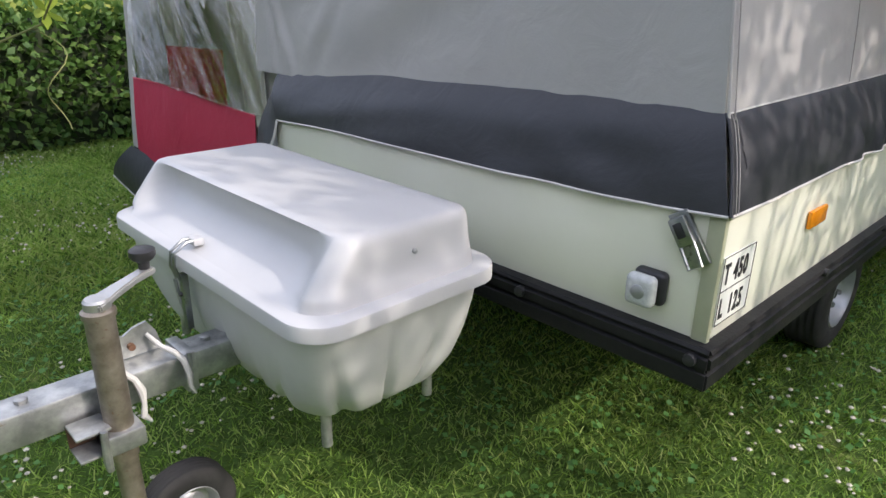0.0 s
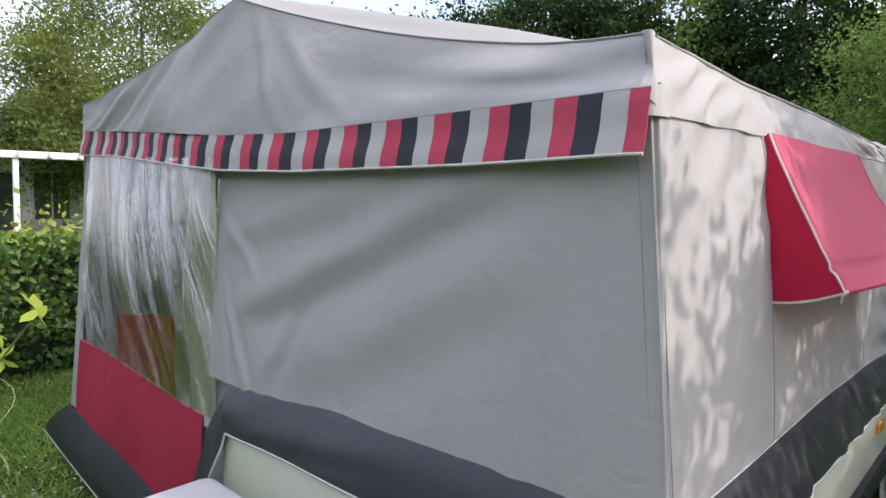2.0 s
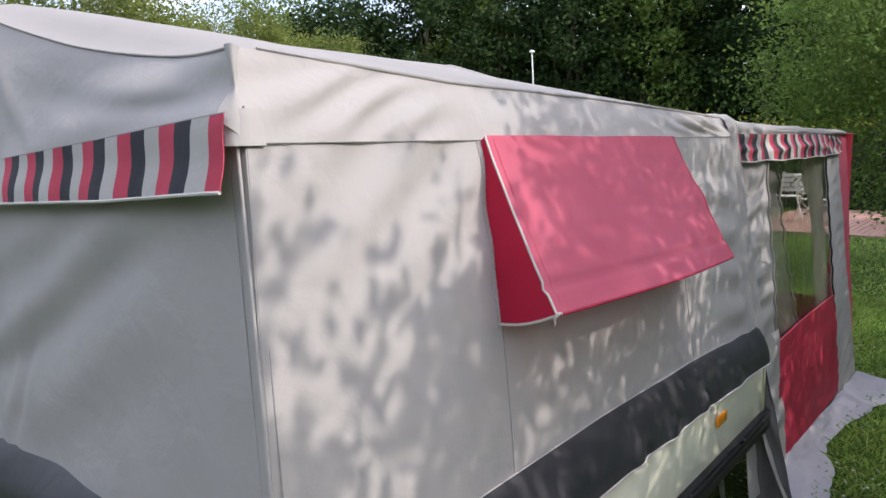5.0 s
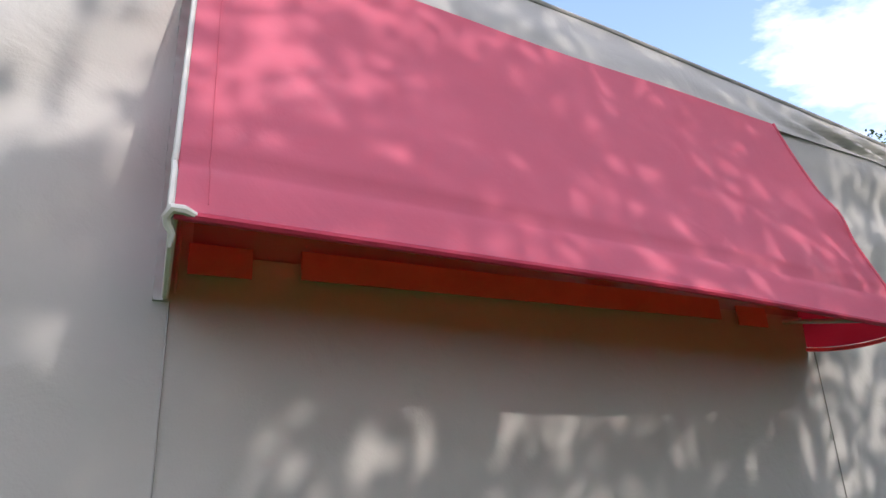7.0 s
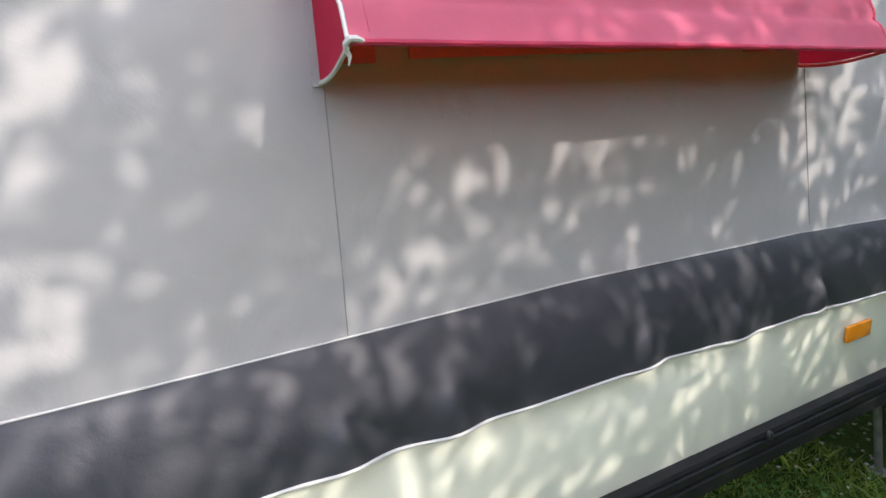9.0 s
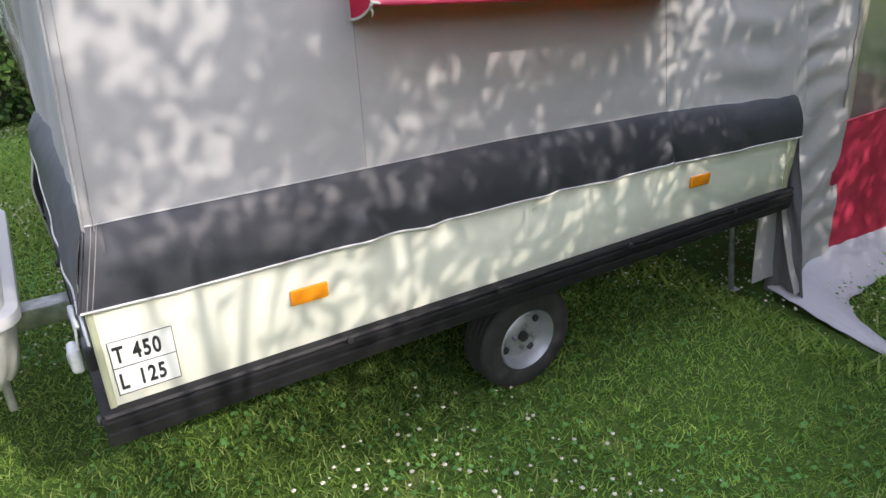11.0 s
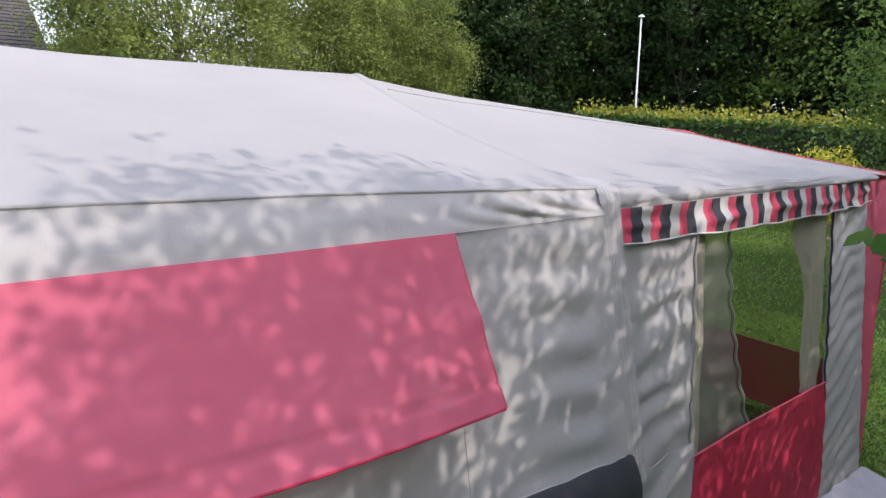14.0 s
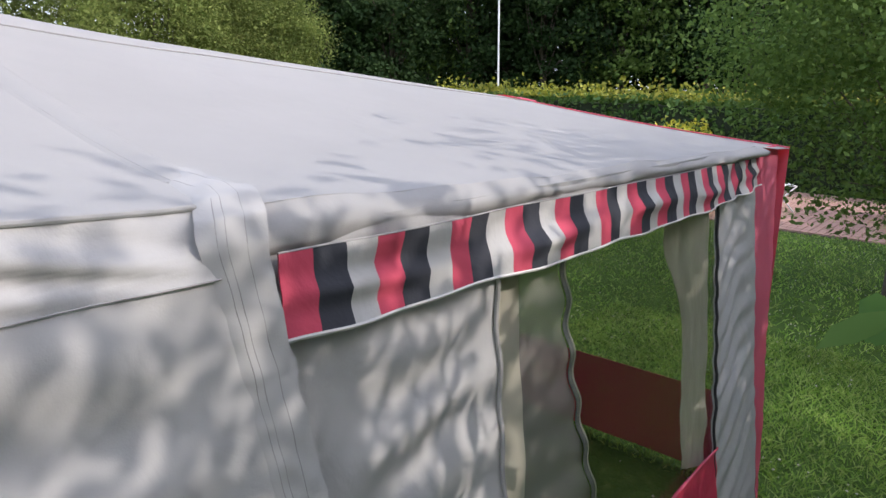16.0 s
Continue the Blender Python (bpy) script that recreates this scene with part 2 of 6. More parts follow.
M_ORANGE = surface("amber_reflector", (0.80, 0.25, 0.008), (0.90, 0.32, 0.012), 0.18, 40, bump=0.25, bscale=220, coat=0.5)
M_LENS = surface("clear_lamp_lens", (0.40, 0.42, 0.41), (0.52, 0.54, 0.53), 0.15, 60, bump=0.35, bscale=160, coat=0.5)
M_STICK = surface("white_sticker", (0.76, 0.78, 0.72), (0.80, 0.82, 0.76), 0.4, 5)
M_INK = surface("black_print", (0.012, 0.012, 0.014), (0.02, 0.02, 0.022), 0.5, 5)
M_CLEAR = clear_sheet("clear_window_plastic", (0.95, 0.95, 0.93), 0.40, 1.0, 9.0, 0.06)
M_CLEAR2 = clear_sheet("soft_window_plastic", (0.84, 0.835, 0.80), 0.03, 0.15, 3.0, 0.28)
M_NET = screen_net("fly_screen", (0.32, 0.29, 0.285), 0.88)
M_MILKY = screen_net("milky_plastic", (0.62, 0.61, 0.52), 0.55)
M_ZIP = surface("grey_zip", (0.13, 0.135, 0.145), (0.20, 0.205, 0.215), 0.5, 40, bump=0.5, bscale=300)
M_CURTAIN = canvas("curtain_cloth", (0.60, 0.58, 0.50), (0.68, 0.66, 0.58), 0.3)
M_BLIND = screen_net("window_blind", (0.36, 0.355, 0.35), 0.58)
M_CURT_D = canvas("brown_curtain", (0.16, 0.10, 0.08), (0.24, 0.15, 0.12), 0.2)
M_HOOK = surface("orange_tape", (0.40, 0.13, 0.11), (0.46, 0.16, 0.13), 0.8, 20)
M_SKIRT = canvas("ground_skirt", (0.40, 0.39, 0.42), (0.48, 0.47, 0.50), 0.05, 0.5, crease=0.8, stain=(0.34, 0.32, 0.29), spec=0.4)
M_FLAP = canvas("dark_flap_cloth", (0.11, 0.11, 0.115), (0.15, 0.15, 0.155), 0.08, 0.6, crease=0.6, stain=(0.18, 0.17, 0.165))
M_LAWN = surface("lawn_soil", (0.045, 0.085, 0.016), (0.075, 0.13, 0.026), 0.9, 0.8, bump=0.8, bscale=45, c3=(0.14, 0.18, 0.05), spots=0.60, spec=0.1, bdist=0.03)
M_BLADE = foliage("grass_blades", [(0.13, 0.25, 0.04), (0.26, 0.43, 0.07), (0.36, 0.52, 0.11), (0.46, 0.55, 0.18)], 0.5)
M_CLOVER = foliage("clover_leaves", [(0.09, 0.24, 0.055), (0.15, 0.33, 0.085)], 0.35)
M_BLOOM = surface("clover_blossom", (0.50, 0.46, 0.38), (0.62, 0.58, 0.49), 0.8, 90)
M_HEDGE = foliage("hedge_leaves", [(0.045, 0.11, 0.022), (0.085, 0.17, 0.034), (0.15, 0.24, 0.055)], 0.3)
M_HEDGE_T = foliage("hedge_tip_leaves", [(0.12, 0.20, 0.03), (0.24, 0.30, 0.05), (0.34, 0.36, 0.07)], 0.35)
# near-black green: the shade inside a hedge is put into this colour
M_HEDGE_DARK = surface("hedge_inner_dark", (0.014, 0.024, 0.009), (0.03, 0.042, 0.016), 0.9, 20, bump=0.5)
M_BARK = surface("bark", (0.07, 0.055, 0.042), (0.14, 0.115, 0.09), 0.9, 16, bump=0.9, bscale=40, bdist=0.02)
M_LEAF_L = foliage("light_leaves", [(0.12, 0.165, 0.04), (0.17, 0.215, 0.052), (0.22, 0.26, 0.075)], 0.4, 0.65, 0.15)
M_LEAF_M = foliage("green_leaves", [(0.10, 0.165, 0.038), (0.14, 0.22, 0.05), (0.19, 0.27, 0.07)], 0.4, 0.65, 0.15)
M_LEAF_D = foliage("dark_leaves", [(0.022, 0.045, 0.016), (0.032, 0.062, 0.02), (0.046, 0.08, 0.025)], 0.25, 0.7, 0.12)
M_LEAF_Y = foliage("yellow_green_leaves", [(0.09, 0.155, 0.035), (0.13, 0.21, 0.045), (0.19, 0.28, 0.065)], 0.4, 0.65, 0.15)
M_APPLE = foliage("fruit_tree_leaves", [(0.065, 0.15, 0.032), (0.10, 0.21, 0.046), (0.18, 0.29, 0.08)], 0.4)
M_VINE = foliage("vine_leaves", [(0.30, 0.40, 0.05), (0.42, 0.52, 0.08)], 0.5)
M_YELLOW = foliage("golden_tip_leaves", [(0.24, 0.26, 0.03), (0.36, 0.35, 0.045), (0.14, 0.20, 0.03)], 0.35)
M_GOLD = foliage("golden_leaves", [(0.42, 0.42, 0.03), (0.60, 0.56, 0.05), (0.24, 0.30, 0.03)], 0.35)
M_STALK = surface("green_stalk", (0.14, 0.17, 0.05), (0.22, 0.22, 0.08), 0.7, 20)
M_WALL = surface("white_render", (0.74, 0.74, 0.72), (0.80, 0.80, 0.78), 0.8, 2, bump=0.1)
M_TILE = surface("dark_roof_tile", (0.05, 0.045, 0.045), (0.085, 0.075, 0.07), 0.7, 5, bump=0.3)
M_WOODW = surface("white_timber", (0.70, 0.70, 0.68), (0.78, 0.78, 0.76), 0.6, 6)
M_GLASSD = surface("dark_glazing", (0.05, 0.055, 0.055), (0.12, 0.12, 0.11), 0.1, 2, bump=0.0)
M_WICKER = surface("dark_wicker", (0.022, 0.021, 0.022), (0.05, 0.048, 0.048), 0.7, 40, bump=0.5)
M_PAVE = surface("red_brick_paving", (0.34, 0.20, 0.16), (0.42, 0.27, 0.21), 0.85, 3, bump=0.3)
M_JOINT = surface("paving_joint", (0.18, 0.14, 0.11), (0.24, 0.19, 0.15), 0.95, 10)
M_WHITE = surface("white_enamel", (0.76, 0.76, 0.75), (0.82, 0.82, 0.81), 0.35, 8)


# mesh builders
def mesh_of(name, verts, faces, smooth=True, sharp=40):
    me = bpy.data.meshes.new(name)
    me.from_pydata(verts, [], faces)
    me.update()
    if smooth:
        me.shade_smooth()
        me.set_sharp_from_angle(angle=radians(sharp))
    return me


def from_bm(name, bm, smooth=True, sharp=40):
    me = bpy.data.meshes.new(name)
    bmesh.ops.recalc_face_normals(bm, faces=bm.faces)
    bm.to_mesh(me)
    bm.free()
    if smooth:
        me.shade_smooth()
        me.set_sharp_from_angle(angle=radians(sharp))
    return me


def part(name, data, material, parent=None, label="", m=None):
    """Links a bmesh or mesh as one object, under its thing."""
    me = from_bm(name, data) if isinstance(data, bmesh.types.BMesh) else data
    if not me.materials:
        me.materials.append(material)
    ob = new(name, me)
    if parent:
        ob.parent = parent
    if m is not None:
        ob.matrix_basis = m
    return tagged(ob, label) if label else ob


def thing(name, label, category, at=(0, 0, 0), group="", kind=""):
    ob = new(name)
    ob.empty_display_size = 0.1
    ob.location = at
    return tagged(ob, label, category, group, kind)


def box(x0, x1, y0, y1, z0, z1, bevel=0.0, seg=2):
    bm = bmesh.new()
    bmesh.ops.create_cube(bm, size=1)
    for v in bm.verts:
        v.co = Vector(((x0 + x1) / 2 + v.co.x * (x1 - x0), (y0 + y1) / 2 + v.co.y * (y1 - y0), (z0 + z1) / 2 + v.co.z * (z1 - z0)))
    if bevel:
        bmesh.ops.bevel(bm, geom=bm.edges[:], offset=bevel, segments=seg, affect="EDGES", profile=0.5)
    return bm


def tube(points, radius, sides=8, close=True, bm=None):
    """A round bar along points; radius one number or one a point."""
    bm = bm or bmesh.new()
    pts = [Vector(p) for p in points]
    rad = [radius] * len(pts) if isinstance(radius, (int, float)) else list(radius)
    rings, ref = [], None
    for i, p in enumerate(pts):
        d = (pts[min(i + 1, len(pts) - 1)] - pts[max(i - 1, 0)]).normalized()
        if ref is None:
            ref = d.orthogonal().normalized()
        ref = (ref - d * ref.dot(d)).normalized()
        side = d.cross(ref)
        rings.append([bm.verts.new(p + (ref * math.cos(a) + side * math.sin(a)) * rad[i]) for a in [2 * math.pi * k / sides for k in range(sides)]])
    for a, b in zip(rings, rings[1:]):
        for k in range(sides):
            bm.faces.new((a[k], a[(k + 1) % sides], b[(k + 1) % sides], b[k]))
    if close:
        bm.faces.new(rings[0][::-1])
        bm.faces.new(rings[-1])
    return bm


def lathe(profile, sides=32, axis="y", centre=(0, 0, 0), caps=True):
    """A turned form from rows of (along, radius)."""
    bm = bmesh.new()
    c = Vector(centre)
    rings = []
    for s, r in profile:
        ring = []
        for k in range(sides):
            a = 2 * math.pi * k / sides
            u, v = r * math.cos(a), r * math.sin(a)
            ring.append(bm.verts.new(c + Vector({"x": (s, u, v), "y": (u, s, v), "z": (u, v, s)}[axis])))
        rings.append(ring)
    for a, b in zip(rings, rings[1:]):
        for k in range(sides):
            bm.faces.new((a[k], a[(k + 1) % sides], b[(k + 1) % sides], b[k]))
    if caps:
        bm.faces.new(rings[0])
        bm.faces.new(rings[-1])
    return bm


def sheet(name, us, vs, fn, thick=0.0025, skip=None):
    """Cloth with thickness: the grid us x vs laid out by fn(u, v), less the cells that skip(u, v) names."""
    nu, nv = len(us), len(vs)
    p = np.array([[fn(u, v) for v in vs] for u in us], float)
    du, dv = np.gradient(p, axis=0), np.gradient(p, axis=1)
    n = np.cross(du, dv)
    n /= np.maximum(np.linalg.norm(n, axis=2, keepdims=True), 1e-9)
    top, low = p + n * thick / 2, p - n * thick / 2
    verts = np.concatenate([top.reshape(-1, 3), low.reshape(-1, 3)])
    off, faces = nu * nv, []
    keep = [[not (skip and skip((us[i] + us[i + 1]) / 2, (vs[j] + vs[j + 1]) / 2)) for j in range(nv - 1)] for i in range(nu - 1)]
    has = lambda i, j: 0 <= i < nu - 1 and 0 <= j < nv - 1 and keep[i][j]
    for i in range(nu - 1):
        for j in range(nv - 1):
            if not keep[i][j]:
                continue
            a, b, c, d = i * nv + j, (i + 1) * nv + j, (i + 1) * nv + j + 1, i * nv + j + 1
            faces.append((a, b, c, d))
            if not thick:
                continue
            faces.append((off + d, off + c, off + b, off + a))
            for (e, f), (ii, jj) in (((a, b), (i, j - 1)), ((b, c), (i + 1, j)), ((c, d), (i, j + 1)), ((d, a), (i - 1, j))):
                if not has(ii, jj):
                    faces.append((f, e, off + e, off + f))
    used = sorted({k for f in faces for k in f})
    at = {k: i for i, k in enumerate(used)}
    return mesh_of(name, [tuple(verts[k]) for k in used], [tuple(at[k] for k in f) for f in faces], sharp=60)


def lin(a, b, n):
    return [a + (b - a) * i / (n - 1) for i in range(n)]


def mix(a, b, t):
    return a + (b - a) * t


def ease(t):
    t = max(0.0, min(1.0, t))
    return t * t * (3 - 2 * t)


def nz(x, y, z=0.0):
    return noise.noise(Vector((x, y, z)))


def curve_at(rows, x):
    """Straight interpolation in rows of (x, value)."""
    return float(np.interp(x, [r[0] for r in rows], [r[1] for r in rows]))


# the ground: one sheet, level round the camper, falling gently beyond the low hedge
def ground_z(x, y):
    z = 0.012 * nz(x * 0.9, y * 0.9) + 0.02 * nz(x * 0.25, y * 0.25, 3)
    return z - 0.055 * max(0.0, y - 5.4) * ease((y - 5.4) / 2) if y < 40 else z - 1.9


def ground():
    ax = [-400, -120, -50, -25] + lin(-14, 26, 81) + [32, 45, 80, 160, 400]
    ay = [-400, -120, -50, -25] + lin(-14, 26, 81) + [32, 45, 80, 160, 400]
    verts = [(x, y, ground_z(x, y)) for x in ax for y in ay]
    n = len(ay)
    faces = [(i * n + j, (i + 1) * n + j, (i + 1) * n + j + 1, i * n + j + 1) for i in range(len(ax) - 1) for j in range(n - 1)]
    me = mesh_of("ground", verts, faces)
    me.materials.append(M_LAWN)
    tagged(new("ground", me), "mown green lawn with clover, dappled with shade", "lawn", kind="structure")


ground()


# leaves, grass and trees
def leaf_mesh(name, centres, size, rng, up=0.3, ratio=0.55, spread=0.35, oval=False):
    """Many small pointed leaves, one face each, turned at random; oval ones have six corners."""
    c = np.asarray(centres, float)
    n = len(c)
    nrm = rng.normal(size=(n, 3))
    nrm[:, 2] += up * 3
    nrm /= np.linalg.norm(nrm, axis=1, keepdims=True)
    a = np.cross(nrm, rng.normal(size=(n, 3)))
    a /= np.linalg.norm(a, axis=1, keepdims=True)
    b = np.cross(nrm, a)
    s = size * (1 + spread * rng.uniform(-1, 1, (n, 1)))
    if oval:
        rows = [c - a * s * 0.5, c + b * s * ratio * 0.42 - nrm * s * 0.05 - a * s * 0.24, c + b * s * ratio * 0.44 - nrm * s * 0.07 + a * s * 0.12, c + a * s * 0.5 - nrm * s * 0.12, c - b * s * ratio * 0.44 - nrm * s * 0.07 + a * s * 0.12, c - b * s * ratio * 0.42 - nrm * s * 0.05 - a * s * 0.24]
    else:
        rows = [c - a * s * 0.5, c + b * s * ratio * 0.5 - nrm * s * 0.06 - a * s * 0.05, c + a * s * 0.5 - nrm * s * 0.1, c - b * s * ratio * 0.5 - nrm * s * 0.06 - a * s * 0.05]
    q = len(rows)
    v = np.stack(rows, 1).reshape(-1, 3)
    me = bpy.data.meshes.new(name)
    me.vertices.add(q * n)
    me.vertices.foreach_set("co", v.ravel())
    me.loops.add(q * n)
    me.loops.foreach_set("vertex_index", np.arange(q * n, dtype=np.int32))
    me.polygons.add(n)
    me.polygons.foreach_set("loop_start", np.arange(0, q * n, q, dtype=np.int32))
    me.update(calc_edges=True)
    return me


def tree(base, height, radius, low, clumps, per, leaf, mat, label, seed, trunk=0.14, lean=(0.0, 0.0), name="tree", puff=0.34, flat=1.0, up=0.3, group=""):
    """A tree: tapered trunk, limbs to its clumps, and a crown of many small leaves with gaps."""
    rng = np.random.default_rng(seed)
    bx, by, bz = base
    t = thing(name, label, "tree", base, group)
    top = np.array([lean[0], lean[1], height * 0.82])
    pts = [np.array([0, 0, -0.05])] + [top * f + np.array([rng.normal() * 0.05, rng.normal() * 0.05, 0]) * height * 0.12 for f in (0.2, 0.4, 0.6, 0.8, 1.0)]
    bm = tube(pts, [trunk * 1.35, trunk, trunk * 0.85, trunk * 0.6, trunk * 0.35, trunk * 0.12], 9)
    part("trunk", bm, M_BARK, t)
    mid, half = (height + low) / 2, (height - low) / 2
    where, centres = [], []
    for k in range(clumps):
        d = rng.normal(size=3)
        d /= np.linalg.norm(d)
        f = rng.uniform(0.25, 1.0) ** 0.5 * (1 + 0.22 * nz(d[0] * 2 + seed, d[1] * 2, d[2] * 2))
        c = np.array([d[0] * radius * f + lean[0] * (0.5 + 0.5 * d[2]), d[1] * radius * f * flat + lean[1] * (0.5 + 0.5 * d[2]), mid + d[2] * half * f])
        where.append(c)
        q = rng.normal(size=(per, 3)) * puff * radius * np.array([0.62, 0.62, 0.42]) * rng.uniform(0.6, 1.25)
        centres.append(c + q)
    order = rng.permutation(clumps)[: min(clumps, 22)]
    for k in order:
        c = where[k]
        f = min(0.95, max(0.25, (c[2] / height) - 0.25))
        s = np.array([np.interp(f, (0, 0.2, 0.4, 0.6, 0.8, 1.0), [p[i] for p in pts]) for i in range(3)])
        m = (s + c) / 2 + rng.normal(size=3) * 0.06 * radius + np.array([0, 0, 0.05 * height])
        r0 = trunk * 0.34 * (1.1 - f)
        part("limb", tube([s, m, c], [r0, r0 * 0.6, r0 * 0.2], 5), M_BARK, t)
    part("crown", leaf_mesh("crown", np.concatenate(centres), leaf, rng, up), mat, t)
    return t


def hedge(name, x0, x1, y0, y1, z0, z1, leaf, per_m2, label, seed, tips=0.25, kind="", tip_mat=None, deep=0.10):
    """A clipped hedge: a near-black box for its shaded inside, leaves all over it, and pale young leaves on top."""
    rng = np.random.default_rng(seed)
    t = thing(name, label, "hedge", kind=kind)
    part("core", box(x0 + deep, x1 - deep, y0 + deep, y1 - deep, z0, z1 - deep, 0.05), M_HEDGE_DARK, t)
    lx, ly, lz = x1 - x0, y1 - y0, z1 - z0
    sets = []
    for area, f in ((lx * lz, lambda n: np.c_[rng.uniform(x0, x1, n), y0 + deep * rng.uniform(-0.4, 1, n), rng.uniform(z0, z1, n)]),
                    (lx * lz, lambda n: np.c_[rng.uniform(x0, x1, n), y1 - deep * rng.uniform(-0.4, 1, n), rng.uniform(z0, z1, n)]),
                    (ly * lz, lambda n: np.c_[x0 + deep * rng.uniform(-0.4, 1, n), rng.uniform(y0, y1, n), rng.uniform(z0, z1, n)]),
                    (ly * lz, lambda n: np.c_[x1 - deep * rng.uniform(-0.4, 1, n), rng.uniform(y0, y1, n), rng.uniform(z0, z1, n)]),
                    (lx * ly, lambda n: np.c_[rng.uniform(x0, x1, n), rng.uniform(y0, y1, n), z1 - deep * rng.uniform(-0.4, 1, n)])):
        sets.append(f(int(area * per_m2)))
    pts = np.concatenate(sets)
    pts += 0.05 * np.array([[nz(p[0] * 2, p[1] * 2, p[2] * 2), nz(p[0] * 2 + 9, p[1] * 2, p[2] * 2), nz(p[0] * 2, p[1] * 2 + 7, p[2] * 2)] for p in pts])
    part("leaves", leaf_mesh("leaves", pts, leaf, rng, 0.15, 0.7), M_HEDGE, t)
    n = int(lx * ly * per_m2 * tips) + int((lx + ly) * per_m2 * tips * 0.4)
    tip = np.c_[rng.uniform(x0, x1, n), rng.uniform(y0, y1, n), z1 + rng.exponential(0.05 + leaf * 0.3, n) - 0.03]
    part("young_leaves", leaf_mesh("young_leaves", tip, leaf * 0.9, rng, 0.1, 0.6), tip_mat or M_HEDGE_T, t)
    return t


# ---- the folding camper's trailer ----
LEN, WID = 2.42, 1.45


def ribbed_rail(length):
    """A black rubber rail with two grooves, along x, its back at y = 0."""
    prof = [(0, 0.0), (-0.018, 0.0), (-0.024, 0.006), (-0.024, 0.034), (-0.016, 0.038), (-0.016, 0.044), (-0.026, 0.048), (-0.026, 0.066), (-0.018, 0.070), (-0.018, 0.075), (-0.026, 0.079), (-0.022, 0.086), (0, 0.088)]
    bm = bmesh.new()
    ends = []
    for x in (0, length):
        ends.append([bm.verts.new((x, y, z)) for y, z in prof])
    n = len(prof)
    for k in range(n):
        bm.faces.new((ends[0][k], ends[0][(k + 1) % n], ends[1][(k + 1) % n], ends[1][k]))
    bm.faces.new(ends[0])
    bm.faces.new(ends[1][::-1])
    return bm


def letters(text, size, m, parent, wide=0.62):
    cu = bpy.data.curves.new("lettering", "FONT")
    cu.body, cu.size, cu.extrude, cu.offset = text, size, 0.0004, 0.0016
    cu.space_character = 1.18
    cu.materials.append(M_INK)
    ob = new("lettering", cu)
    ob.parent = parent
    ob.matrix_basis = m @ Matrix.Diagonal((wide, 1, 1, 1))
    return ob


def wheel(parent, name, centre, r, w, rim_r, holes=4):
    """A tyre with tread grooves on a pressed steel rim, its axle along y."""
    hub = new(name)
    hub.parent, hub.location = parent, centre
    t = [(-w * 0.42, rim_r * 0.98), (-w * 0.5, rim_r * 1.12), (-w * 0.5, r * 0.86), (-w * 0.44, r * 0.96), (-w * 0.36, r)]
    tread = []
    for k in range(4):
        y = -w * 0.36 + w * 0.72 * (k + 0.5) / 4
        tread += [(y - w * 0.06, r), (y - w * 0.02, r * 0.985), (y + w * 0.02, r * 0.985), (y + w * 0.06, r)]
    t = t + tread + [(-s, q) for s, q in t[::-1]]
    part("tyre", lathe(t, 48, caps=False), M_TYRE, hub)
    f = [(-w * 0.46, rim_r * 1.03), (-w * 0.49, rim_r), (-w * 0.44, rim_r * 0.93), (-w * 0.28, rim_r * 0.88), (-w * 0.12, rim_r * 0.78), (-w * 0.12, rim_r * 0.62), (-w * 0.22, rim_r * 0.50), (-w * 0.24, rim_r * 0.25), (-w * 0.22, 0.02), (0.0, 0.01), (w * 0.40, rim_r * 0.9), (w * 0.46, rim_r * 1.0)]
    part("rim", lathe(f, 40, caps=False), M_RIM, hub)
    for k in range(holes):
        a = 2 * math.pi * (k + 0.4) / holes
        c = Vector((math.cos(a) * rim_r * 0.70, -w * 0.125, math.sin(a) * rim_r * 0.70))
        part("rim_hole", lathe([(-0.006, rim_r * 0.12), (0.004, rim_r * 0.12)], 12, "y", c), M_BLACK, hub)
        a += math.pi / holes
        c = Vector((math.cos(a) * rim_r * 0.36, -w * 0.25, math.sin(a) * rim_r * 0.36))
        part("wheel_bolt", lathe([(-0.014, 0.005), (-0.012, 0.009), (0.004, 0.009)], 6, "y", c), M_ZINC, hub)
    part("hub_cap", lathe([(-w * 0.34, 0.006), (-w * 0.32, rim_r * 0.16), (-w * 0.18, rim_r * 0.18)], 18), M_BLACK, hub)
    return hub


